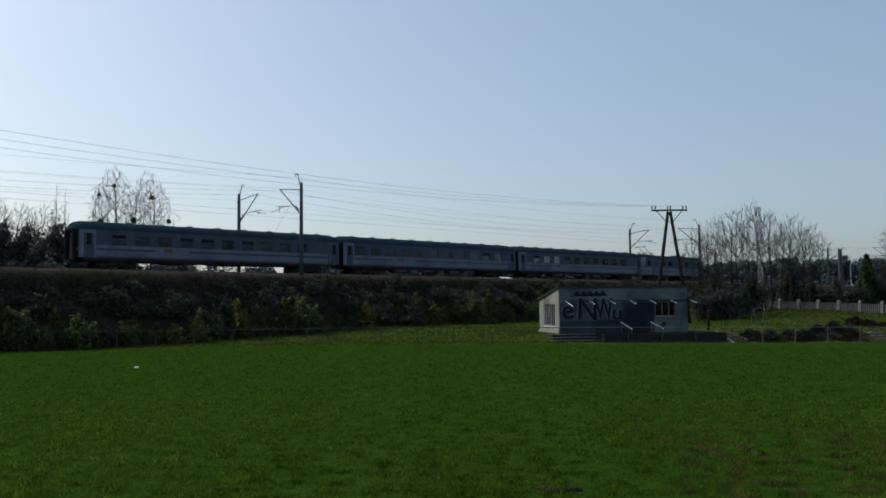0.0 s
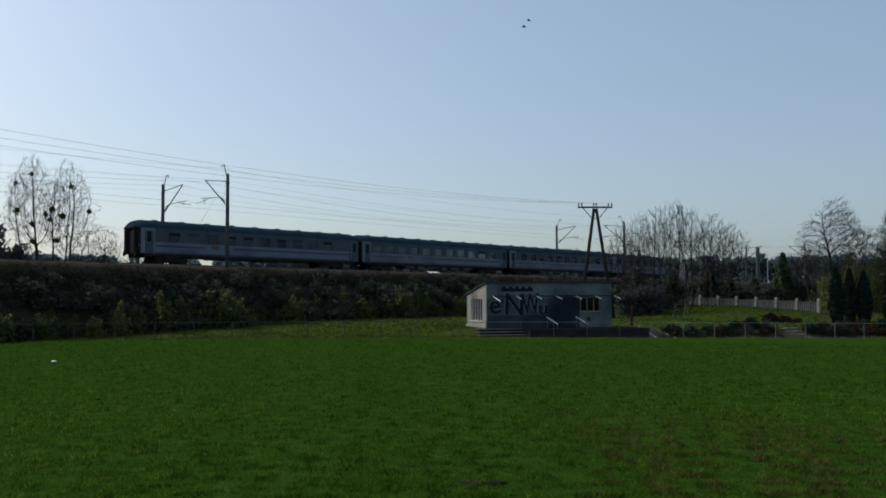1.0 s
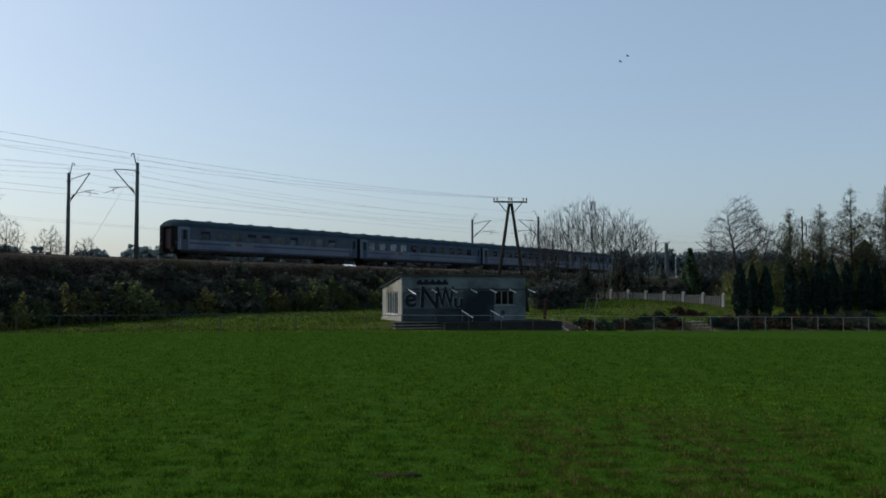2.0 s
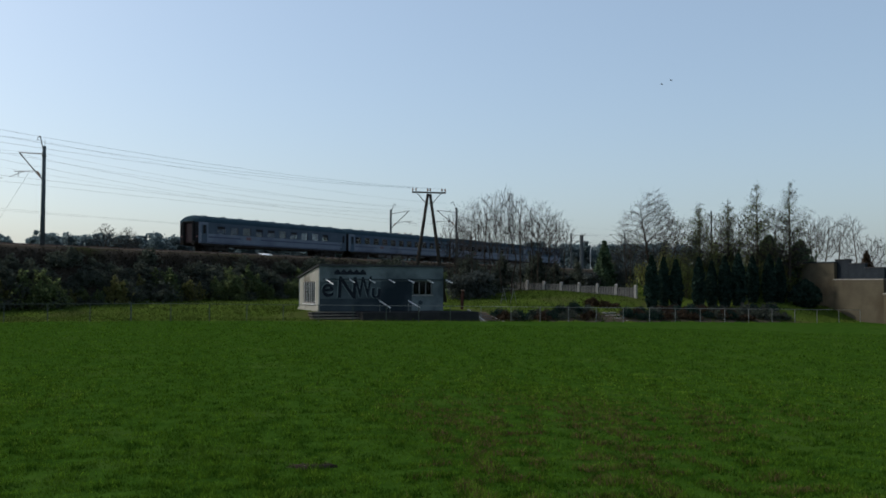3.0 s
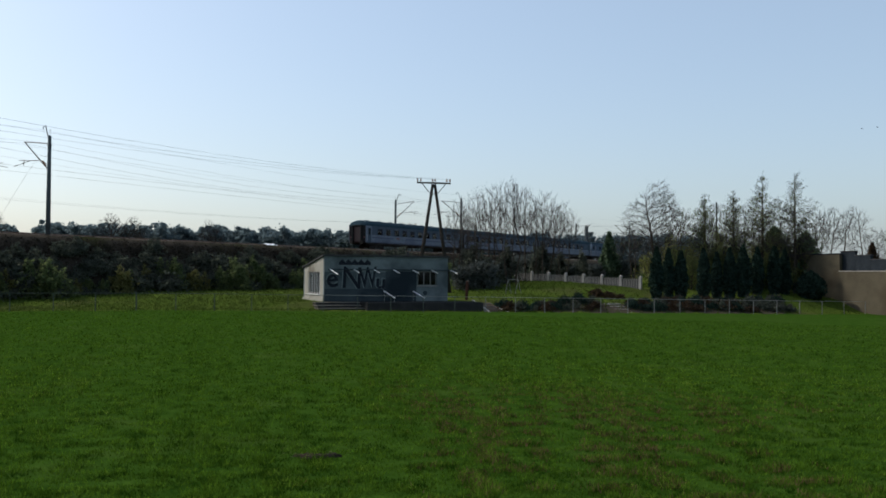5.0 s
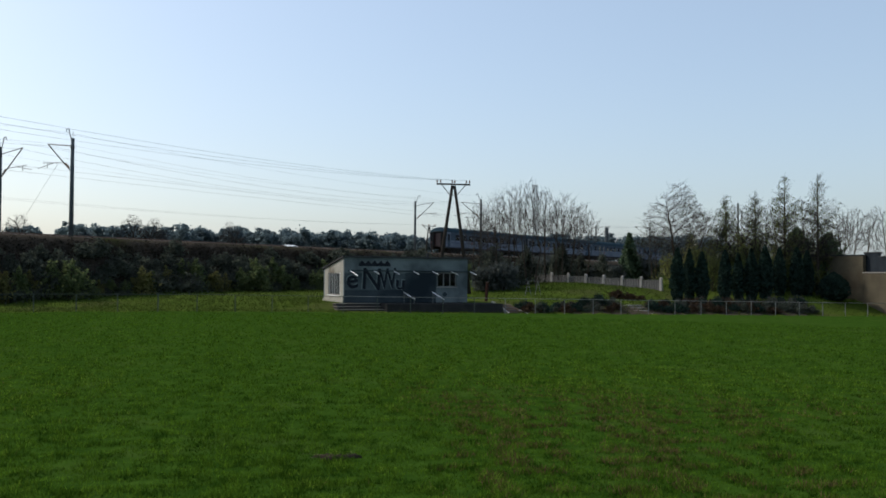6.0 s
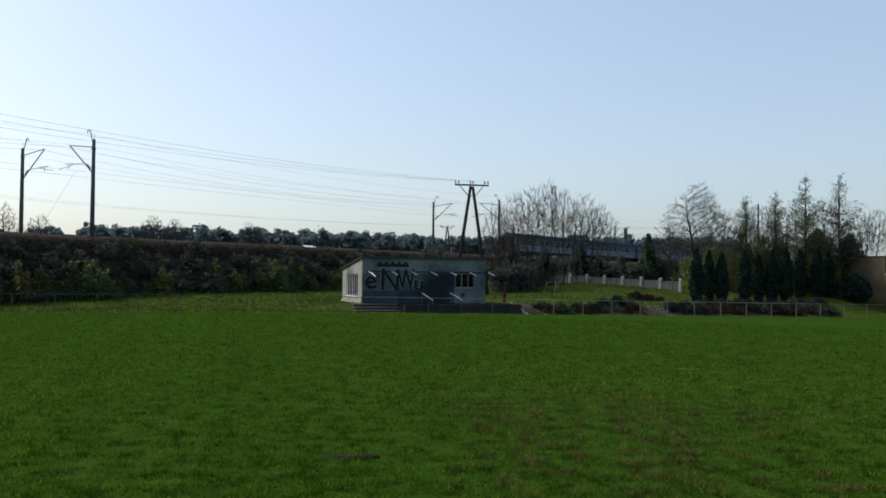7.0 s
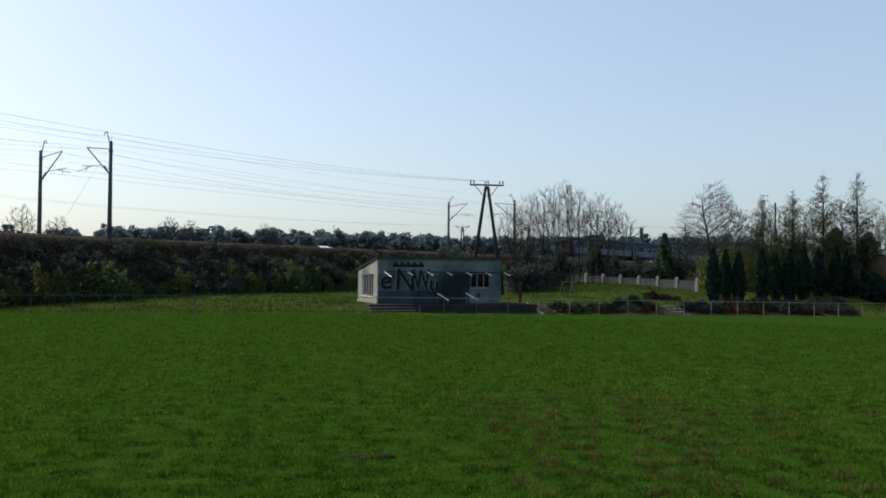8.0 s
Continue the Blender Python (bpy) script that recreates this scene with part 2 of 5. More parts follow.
def rod(bm, a, b, r0, r1=None, sides=8):
    """A tapered round bar from a to b."""
    a, b = Vector(a), Vector(b)
    d = b - a
    m = Matrix.Translation((a + b) / 2) @ d.to_track_quat("Z", "Y").to_matrix().to_4x4()
    bmesh.ops.create_cone(bm, cap_ends=True, segments=sides, radius1=r0, radius2=r0 if r1 is None else r1, depth=d.length, matrix=m)
    return bm


def rodded(*a, **k):
    return rod(bmesh.new(), *a, **k)


def beam(bm, a, b, w, h):
    """A square bar from a to b."""
    a, b = Vector(a), Vector(b)
    d = b - a
    m = Matrix.Translation((a + b) / 2) @ d.to_track_quat("Z", "Y").to_matrix().to_4x4() @ Matrix.Diagonal((w, h, d.length, 1))
    bmesh.ops.create_cube(bm, size=1, matrix=m)
    return bm


def profile(bm, pts, x0, x1):
    """A closed outline in (y, z) drawn out along x."""
    a = [bm.verts.new((x0, y, z)) for y, z in pts]
    b = [bm.verts.new((x1, y, z)) for y, z in pts]
    k = len(pts)
    bm.faces.new(a)
    bm.faces.new(b[::-1])
    for i in range(k):
        bm.faces.new((a[i], b[i], b[(i + 1) % k], a[(i + 1) % k]))
    return bm


def tubes(segs, sides=3):
    """Vertices and faces of many tapered bars (a, b, ra, rb), by numpy."""
    a = np.array([s[0] for s in segs], float)
    b = np.array([s[1] for s in segs], float)
    ra = np.array([s[2] for s in segs])[:, None]
    rb = np.array([s[3] for s in segs])[:, None]
    d = b - a
    d /= np.linalg.norm(d, axis=1)[:, None] + 1e-9
    ref = np.where(abs(d[:, 2:3]) > 0.9, np.array([[1.0, 0, 0]]), np.array([[0, 0, 1.0]]))
    p = np.cross(d, ref)
    p /= np.linalg.norm(p, axis=1)[:, None] + 1e-9
    q = np.cross(d, p)
    rings = []
    for i in range(sides):
        t = 2 * math.pi * i / sides
        w = p * math.cos(t) + q * math.sin(t)
        rings += [a + ra * w, b + rb * w]
    v = np.stack(rings, 1).reshape(-1, 3)
    base = np.arange(len(segs))[:, None] * 2 * sides
    quads = []
    for i in range(sides):
        j = (i + 1) % sides
        quads.append(np.concatenate([base + 2 * i, base + 2 * j, base + 2 * j + 1, base + 2 * i + 1], 1))
    return v.tolist(), np.concatenate(quads).tolist()


def leaves(points, size, rng, flat=0.0, long=1.6):
    """Small four-cornered leaves at points, turned at random."""
    pts = np.asarray(points, float)
    k = len(pts)
    a = rng.normal(size=(k, 3))
    b = rng.normal(size=(k, 3))
    a[:, 2] *= 1 - flat
    a /= np.linalg.norm(a, axis=1)[:, None]
    b -= a * (a * b).sum(1)[:, None]
    b /= np.linalg.norm(b, axis=1)[:, None]
    s = size * rng.uniform(0.6, 1.4, (k, 1))
    v = np.stack([pts - a * s * long, pts + b * s, pts + a * s * long, pts - b * s], 1).reshape(-1, 3)
    return v.tolist(), np.arange(4 * k).reshape(-1, 4).tolist()


# ---------------------------------------------------------------- the lie of the land
U, V = (0.793, -0.609), (0.609, 0.793)


def uv(u, v):
    return u * U[0] + v * V[0], u * U[1] + v * V[1]


def to_uv(x, y):
    return x * U[0] + y * U[1], x * V[0] + y * V[1]


def spot(bearing, distance):
    """Plan position by bearing (degrees to the right of 45.5 degrees from the railway) and distance from the origin."""
    a = radians(45.5 - bearing)
    return distance * math.cos(a), distance * math.sin(a)


def ease(a, b, x):
    t = min(max((x - a) / (b - a), 0.0), 1.0)
    return t * t * (3 - 2 * t)


TOE, CREST, CROWN_Z = 60.0, 64.2, 5.35


def land(x, y):
    """Height of the ground."""
    u, v = to_uv(x, y)
    z = -0.013 * max(0.0, min(u, 75.0) - 5)
    back = ease(61.8, 84, v)
    z += back * (0.95 + 0.9 * ease(12, 45, u)) + 1.05 * ease(52, 62, u) * ease(62, 67, v)
    z += 0.6 * ease(62.2, 64.6, v) * ease(31, 36, u) * (1 - ease(57, 64, u)) * (1 - back)
    z += 0.6 * ease(70, 74, v) * ease(35, 45, u)
    apron = ease(65.2, 66.3, v) * (1 - ease(74, 82, v)) * ease(11, 15.5, u) * (1 - ease(28, 34, u))
    z += (0.40 - z) * apron
    bank = ease(TOE, CREST, y)
    if y > TOE:
        z = z * (1 - bank) + CROWN_Z * bank
    if y > 78:
        far = ease(78, 88, y)
        z = CROWN_Z * (1 - far) + 2.0 * far
    return z


def ground():
    xs = np.concatenate([np.linspace(-1500, -60, 14), np.linspace(-50, 190, 200), np.linspace(210, 2500, 18)])
    ys = np.concatenate([np.linspace(-400, -20, 10), np.linspace(-16, 100, 160), np.linspace(110, 2500, 18)])
    verts = [(x, y, land(x, y) + (0.05 * noise.noise((x * 0.25, y * 0.25, 0)) if y < 78 and abs(x) < 200 else 0)) for y in ys for x in xs]
    k = len(xs)
    faces = [(j * k + i, j * k + i + 1, (j + 1) * k + i + 1, (j + 1) * k + i) for j in range(len(ys) - 1) for i in range(k - 1)]
    me = mesh_from("ground", verts, faces, GRASS, True)
    me.materials.append(BANK)
    me.materials.append(ROUGHGRASS)
    cx = [(xs[i] + xs[i + 1]) / 2 for i in range(k - 1)]
    for f, p in enumerate(me.polygons):
        j, i = divmod(f, k - 1)
        y = (ys[j] + ys[j + 1]) / 2
        u, v = to_uv(cx[i], y)
        steep = 62.2 < v < 64.8 and 33 < u < 56
        if TOE + 0.4 < y < 90 or steep:
            p.material_index = 1
        elif v > 62.0 and cx[i] < 250:
            p.material_index = 2
    tagged(new("ground", me), "mown green sports field rising to a railway embankment", "ground", kind="structure")


ground()


def railway():
    bed = tagged(new("railway_bed"), "brown stone ballast bed of a double-track railway", "railway", kind="structure")
    bm = bmesh.new()
    profile(bm, [(64.6, 5.20), (66.9, 5.28), (67.3, 5.50), (75.0, 5.50), (75.4, 5.28), (77.6, 5.20), (77.6, 4.4), (64.6, 4.4)], -160, 420)
    part("ballast", bm, BALLAST, bed)
    for y in (69.1, 73.1):
        for dy in (-0.75, 0.75):
            bm = bmesh.new()
            c = y + dy
            profile(bm, [(c - 0.07, 5.5), (c + 0.07, 5.5), (c + 0.07, 5.53), (c + 0.012, 5.55), (c + 0.012, 5.62), (c + 0.036, 5.63), (c + 0.036, 5.67),
                         (c - 0.036, 5.67), (c - 0.036, 5.63), (c - 0.012, 5.62), (c - 0.012, 5.55), (c - 0.07, 5.53)], -160, 420)
            part("rail", bm, RAILTOP, bed)
    v, f = [], []
    for y in (69.1, 73.1):
        for i in range(-60, 420):
            x = i * 0.6
            b = len(v)
            for dx in (-0.12, 0.12):
                for dy in (-1.3, 1.3):
                    for z in (5.44, 5.54):
                        v.append((x + dx, y + dy, z))
            f += [tuple(b + j for j in q) for q in ((0, 1, 3, 2), (4, 6, 7, 5), (0, 4, 5, 1), (2, 3, 7, 6), (1, 5, 7, 3))]
    tagged(put(new("sleepers", mesh_from("sleepers", v, f, CONCRETE)), bed), kind="stuff")


railway()
RAIL = 5.67


# ---------------------------------------------------------------- the train
def coach(label, windows, band, red_end=False, slim=1.0, vents=(0, 3, 4, 6, 9)):
    """A passenger coach, its rear at x = 0, wheels on z = 0."""
    L, H, W = 26.4, 4.05, 1.41
    c = thing("passenger_coach", pose(0, 73.1, RAIL), label, "train coach", "coaches of the train")
    a, e = 0.3, L - 0.3
    z0, zs, z1, z2, zt = 1.05, 1.20, 2.08, 2.98, 3.28     # skirt, floor, sill, window head, cantrail
    part("floor", boxed(a, e, -W + 0.06, W - 0.06, zs - 0.12, zs), UNDER, c)
    for s in (-1, 1):
        y0, y1 = sorted((s * W, s * (W - 0.07)))
        low = part("lower_side", boxed(a + 1.35, e - 1.35, y0, y1, z0, z1), COACHLOW, c, "pale grey-blue lower side")
        yo = s * (W + 0.004)
        part("stripe", boxed(a + 1.4, a + 6.4, min(yo, y0), max(yo, y1), 1.66, 1.81), STRIPE, low, "dark navy stripe")
        part("stripe", boxed(a + 9.6, e - 1.4, min(yo, y0), max(yo, y1), 1.66, 1.81), STRIPE, low, "dark navy stripe")
        part("stripe", boxed(a + 1.4, e - 1.4, min(yo, y0), max(yo, y1), z0 + 0.02, z0 + 0.14), STRIPE, low, "dark navy stripe")
        part("emblem", boxed(a + 7.2, a + 8.0, min(yo, y0), max(yo, y1), 1.62, 1.95), REDMARK, low, "small red emblem")
        bm = box(bmesh.new(), a + 1.35, e - 1.35, y0, y1, z2, zt)
        edges = [a + 1.35]
        for x, w in windows:
            edges += [x, x + w]
        edges.append(e - 1.35)
        for i in range(0, len(edges), 2):
            box(bm, edges[i], edges[i + 1], y0, y1, z1, z2)
        part("window_band", bm, band, c, "grey-blue window band" if band is COACHBAND else "blue window band")
        for i, (x, w) in enumerate(windows):
            bm = bmesh.new()
            yi = s * (W - 0.045)
            for q in ((x, x + 0.05, z1, z2), (x + w - 0.05, x + w, z1, z2), (x + 0.05, x + w - 0.05, z1, z1 + 0.05), (x + 0.05, x + w - 0.05, z2 - 0.05, z2), (x + 0.05, x + w - 0.05, z2 - 0.36, z2 - 0.33)):
                box(bm, q[0], q[1], yi - 0.03, yi + 0.03, q[2], q[3])
            win = part("window", bm, STRIPE, c)
            part("pane", boxed(x + 0.03, x + w - 0.03, yi - 0.006, yi + 0.006, z1 + 0.03, z2 - 0.03), PANE, win)
            # Curtains added behind some panes carry the grey-blue of reflected sky.
            if (i * 7 + int(x * 3)) % 5 < (4 if red_end else 2):
                part("blind", boxed(x + 0.04, x + w - 0.04, yi - s * 0.06 - 0.008, yi - s * 0.06 + 0.008, z1 + 0.02, z2 - (0.34 if i % 3 == 0 else 0.03)), SKYCURTAIN, win, "drawn curtain in the grey-blue of reflected sky")
            if i in vents:
                part("top_vent", boxed(x + 0.05, x + w - 0.05, yi - 0.02, yi + 0.02, z2 - 0.33, z2 - 0.05), RUBBER, win, "dark tilted window vent")
        for x in (a, e - 1.35):
            end = part("vestibule_side", boxed(x, x + 1.35, y0, y1, z0, zt), COACHLOW if x == a else band, c)
            xd = x + 0.35
            door = part("door", boxed(xd, xd + 0.85, s * (W - 0.02) - 0.03, s * (W - 0.02) + 0.03, z0 - 0.02, z2 + 0.05, bevel=0.02), band, c, "folding coach door")
            ys = s * (W + 0.012)
            part("door_window", boxed(xd + 0.22, xd + 0.63, ys - 0.006, ys + 0.006, z1, z2), RUBBER, door)
            part("handrail", rodded((xd - 0.1, s * (W + 0.05), 1.3), (xd - 0.1, s * (W + 0.05), 2.2), 0.018), GALV, door)
    # roof: a shallow barrel with drooping ends
    bm = bmesh.new()
    pts = [(-W - 0.005, zt), (-W + 0.06, zt + 0.22), (-W + 0.24, zt + 0.44), (-W + 0.55, zt + 0.62), (-0.45, zt + 0.735), (0, H),
           (0.45, zt + 0.735), (W - 0.55, zt + 0.62), (W - 0.24, zt + 0.44), (W - 0.06, zt + 0.22), (W + 0.005, zt)]
    rings = []
    for x, k in ((a - 0.05, 0.55), (a + 0.12, 0.86), (a + 0.5, 1.0), (e - 0.5, 1.0), (e - 0.12, 0.86), (e + 0.05, 0.55)):
        rings.append([bm.verts.new((x, y, zt + (z - zt) * k)) for y, z in pts])
    for r0, r1 in zip(rings, rings[1:]):
        for i in range(len(pts) - 1):
            bm.faces.new((r0[i], r0[i + 1], r1[i + 1], r1[i]))
    for r in (rings[0], rings[-1]):
        bm.faces.new(r)
    roof = part("roof", bm, COACHROOF, c, "dark grey ribbed roof", True)
    for i in range(9):
        x = 2.2 + i * 2.75
        part("roof_vent", boxed(x, x + 0.45, -0.22, 0.22, H - 0.02, H + 0.07, bevel=0.03), COACHROOF, roof)
    for s, x in ((-1, a), (1, e)):
        x0, x1 = sorted((x, x - s * 0.06))
        bm = box(bmesh.new(), x0, x1, -W + 0.06, -0.55, z0, zt)
        box(bm, x0, x1, 0.55, W - 0.06, z0, zt)
        box(bm, x0, x1, -0.55, 0.55, 3.1, zt)
        end = part("end_wall", bm, RUBBER if s < 0 else UNDER, c, "dark end wall")
        part("end_door", boxed(x0, x1, -0.55, 0.55, z0, 3.1), REDDOOR if red_end else UNDER, end, "dark red end door" if red_end else "")
        for y in (-0.85, 0.85):
            r = rodded((x, y, 1.06), (x + s * 0.3, y, 1.06), 0.09)
            rod(r, (x + s * 0.26, y, 1.06), (x + s * 0.30, y, 1.06), 0.24, sides=16)
            part("buffer", r, UNDER, end)
        bm = bmesh.new()
        xg0, xg1 = sorted((x, x + s * 0.28))
        for y in (-0.78, 0.60):
            box(bm, xg0, xg1, y, y + 0.18, 1.15, 3.25, bevel=0.04)
        box(bm, xg0, xg1, -0.78, 0.78, 3.2, 3.38, bevel=0.04)
        part("gangway_bellows", bm, RUBBER, end, "black rubber gangway bellows")
        if red_end:
            for y in (-1.12, 1.12):
                part("tail_lamp", rodded((x + s * 0.0, y, 1.75), (x + s * 0.05, y, 1.75), 0.09, sides=12), REDMARK, end, "round red tail lamp")
    bm = bmesh.new()
    box(bm, a + 1.0, e - 1.0, -0.35, -0.33, zs, zt)
    for i in range(10):
        x = a + 2.4 + i * 2.28
        box(bm, x, x + 0.04, -0.33, W - 0.08, zs, zt)
    part("partition", bm, DARKROOM, c, "inner compartment walls")
    for i in range(9):
        x = a + 2.6 + i * 2.28
        part("seat", boxed(x, x + 0.55, -0.3, W - 0.12, zs, zs + 1.15, bevel=0.05), COACHBLUE, c)
    for bx in (3.6, L - 3.6):
        bm = bmesh.new()
        for y in (-1.0, 0.9):
            box(bm, bx - 1.6, bx + 1.6, y, y + 0.1, 0.42, 0.72, bevel=0.03)
            for dx in (-1.25, 1.25):
                box(bm, bx + dx - 0.2, bx + dx + 0.2, y - 0.04, y + 0.14, 0.28, 0.66)
        box(bm, bx - 0.3, bx + 0.3, -1.0, 1.0, 0.5, 0.95)
        for y in (-1.05, 0.95):
            box(bm, bx - 0.75, bx + 0.75, y, y + 0.1, 0.38, 1.02, bevel=0.03)
            for dx in (-1.25, 1.25):
                rod(bm, (bx + dx, y + 0.05, 0.66), (bx + dx, y + 0.05, 1.04), 0.13, sides=10)
        bogie = part("bogie", bm, UNDER, c)
        for dx in (-1.25, 1.25):
            bm = bmesh.new()
            for y in (-0.75, 0.75):
                rod(bm, (bx + dx, y - 0.07, 0.46), (bx + dx, y + 0.07, 0.46), 0.46, sides=24)
            rod(bm, (bx + dx, -0.75, 0.46), (bx + dx, 0.75, 0.46), 0.09)
            part("wheelset", bm, UNDER, bogie)
    for y in (-1.3, 1.22):
        part("side_sill", boxed(a + 0.4, e - 0.4, y, y + 0.08, 0.80, 1.06, bevel=0.02), UNDER, c)
    for x, w, h, y in ((7.4, 1.5, 0.5, -1.2), (9.4, 1.0, 0.6, -1.25), (11.0, 1.9, 0.45, -1.2), (13.6, 0.8, 0.62, -1.25), (15.3, 1.4, 0.5, -1.2), (17.4, 2.0, 0.4, -1.2), (8.4, 2.2, 0.5, 0.5), (14.0, 2.4, 0.5, 0.5)):
        pale = y < 0 and slim == 1.0
        part("equipment_box", boxed(x, x + w, y, y + 0.7, z0 - 0.02 - h * slim, z0 + 0.05, bevel=0.03), UNDERBOX if pale else UNDER, c, "dusty grey underfloor equipment box" if pale else "")
    return c


def locomotive():
    c = thing("electric_locomotive", pose(0, 73.1, RAIL), "blue and pale grey electric locomotive with raised pantograph", "locomotive")
    L, W = 16.6, 1.48
    side = [(0.35, 1.0), (L - 0.35, 1.0), (L - 0.3, 2.2), (L - 0.75, 3.45), (1.0, 3.45), (0.45, 2.2)]

    def slab(lo, hi, grow=0.0):
        """The body's outline between two heights."""
        bm = bmesh.new()
        zs = sorted({lo, hi} | {z for z in (2.2,) if lo < z < hi})
        rows = []
        for z in zs:
            t = 0.0 if z < 2.2 else (z - 2.2) / 1.25
            x0, x1 = 0.40 + 0.55 * t - grow, L - 0.32 - 0.5 * t + grow
            rows.append([bm.verts.new(p) for p in ((x0, -W - grow, z), (x1 - 0.35, -W - grow, z), (x1, -W + 0.45, z), (x1, W - 0.45, z), (x1 - 0.35, W + grow, z), (x0, W + grow, z))])
        for r0, r1 in zip(rows, rows[1:]):
            for i in range(6):
                bm.faces.new((r0[i], r0[(i + 1) % 6], r1[(i + 1) % 6], r1[i]))
        bm.faces.new(rows[0][::-1])
        bm.faces.new(rows[-1])
        return bm
    body = part("body", slab(1.0, 2.05), COACHLOW, c, "pale grey lower body")
    part("upper_body", slab(2.05, 3.45), COACHBLUE, c, "blue upper body")
    part("stripe", slab(1.5, 1.62, 0.006), STRIPE, body)
    bm = bmesh.new()
    profile(bm, [(-W + 0.05, 3.45), (-W + 0.3, 3.68), (-0.6, 3.85), (0.6, 3.85), (W - 0.3, 3.68), (W - 0.05, 3.45)], 1.0, L - 0.85)
    part("roof", bm, COACHROOF, c)
    for s in (-1, 1):
        for x, w in ((1.25, 0.7), (4.6, 1.0), (6.6, 1.0), (9.0, 1.0), (11.0, 1.0), (L - 2.0, 0.7)):
            y = s * (W + 0.006)
            part("window", boxed(x, x + w, y - 0.012, y + 0.012, 2.35, 3.0, bevel=0.01), RUBBER, c)
        for x in (2.3, L - 3.1):
            part("cab_door", boxed(x, x + 0.7, s * W - 0.015, s * W + 0.015, 1.1, 3.1, bevel=0.012), STRIPE, c)
    part("windscreen", boxed(L - 0.62, L - 0.5, -1.0, 1.0, 2.4, 3.1), RUBBER, c)
    for bx in (4.0, L - 4.0):
        bm = bmesh.new()
        for y in (-1.15, 1.03):
            box(bm, bx - 2.2, bx + 2.2, y, y + 0.12, 0.4, 0.85, bevel=0.04)
        box(bm, bx - 0.5, bx + 0.5, -1.0, 1.0, 0.5, 1.05)
        bogie = part("bogie", bm, UNDER, c)
        for dx in (-1.5, 1.5):
            bm = bmesh.new()
            for y in (-0.75, 0.75):
                rod(bm, (bx + dx, y - 0.07, 0.62), (bx + dx, y + 0.07, 0.62), 0.62, sides=24)
            rod(bm, (bx + dx, -0.75, 0.62), (bx + dx, 0.75, 0.62), 0.1)
            part("wheelset", bm, UNDER, bogie)
    bm = bmesh.new()
    for y in (-0.45, 0.45):
        rod(bm, (1.5, y, 3.9), (2.9, y, 4.45), 0.035)
        rod(bm, (2.9, y, 4.45), (1.9, y, 5.0), 0.03)
        rod(bm, (4.3, y, 3.9), (2.9, y, 4.45), 0.035)
    box(bm, 1.7, 2.05, -0.85, 0.85, 4.98, 5.05)
    box(bm, 1.3, 4.5, -0.5, 0.5, 3.82, 3.92)
    part("pantograph", bm, STEEL, c, "steel pantograph raised to the wire")
    bm = bmesh.new()
    box(bm, 10.2, 12.6, -0.5, 0.5, 3.82, 4.05, bevel=0.03)
    part("roof_gear", bm, STEEL, c)
    return c


EVEN = [(2.95 + i * 2.02, 1.26) for i in range(10)]
CLOSE = [(1.75 + i * 2.07, 1.32) for i in range(11)]
TRAIN = [coach("grey-blue passenger coach with pale lower side and dark end", EVEN, COACHBAND, True, 0.6),
         coach("blue passenger coach with a row of eleven windows", CLOSE, COACHBLUE, vents=(9,)),
         coach("grey-blue passenger coach coupled behind the locomotive", EVEN, COACHBAND), locomotive()]


# ---------------------------------------------------------------- overhead line
MASTFOOT = 4.92


def catenary_mast(x, y, side, guy=False):
    """A concrete mast with a cantilever over the track that lies on the given side."""
    m = thing("catenary_mast", pose(x, y, MASTFOOT), "slim grey concrete railway mast with steel cantilever arm", "catenary mast", "catenary masts")
    part("mast", rodded((0, 0, -0.6), (0, 0, 8.6), 0.21, 0.14, 10), POLE, m, "", True)
    s = side
    bm = rod(bmesh.new(), (0, 0, 7.95), (0, s * 3.3, 8.32), 0.040)
    rod(bm, (0, 0, 5.75), (0, s * 3.2, 8.26), 0.050)
    part("cantilever", bm, STEEL, m)
    bm = rod(bmesh.new(), (0, s * 1.25, 6.65), (0, s * 3.9, 6.78), 0.030)
    rod(bm, (0, s * 2.5, 6.70), (0, s * 4.6, 6.35), 0.025)
    rod(bm, (0, s * 3.3, 6.74), (0, s * 3.35, 6.3), 0.025)
    part("registration_arm", bm, STEEL, m)
    bm = bmesh.new()
    for i in range(5):
        rod(bm, (0, s * (0.42 + 0.1 * i), 6.2 + 0.088 * i), (0, s * (0.46 + 0.1 * i), 6.235 + 0.088 * i), 0.075, sides=10)
    part("insulator", bm, PORCELAIN, m)
    bm = rod(bmesh.new(), (0, s * 0.12, 8.3), (0, s * 0.55, 9.45), 0.04)
    rod(bm, (0, s * 0.55, 9.45), (0, s * 0.85, 9.40), 0.035)
    rod(bm, (0, s * 0.85, 9.40), (0, s * 0.85, 9.15), 0.03)
    part("earth_wire_bracket", bm, STEEL, m)
    part("lightning_rod", rodded((0, 0, 8.6), (0, -s * 0.08, 9.15), 0.012), STEEL, m)
    part("band", rodded((0, 0, 7.75), (0, 0, 7.85), 0.20), STEEL, m)
    return m


MAST_X = (-18.5, 47.35, 114.6, 185.5, 252.0)
for x, shift in zip(MAST_X, (0.2, 0.2, -1.5, -4.0, -4.0)):
    catenary_mast(x, 65.9, 1)
    catenary_mast(x + shift, 76.3, -1)


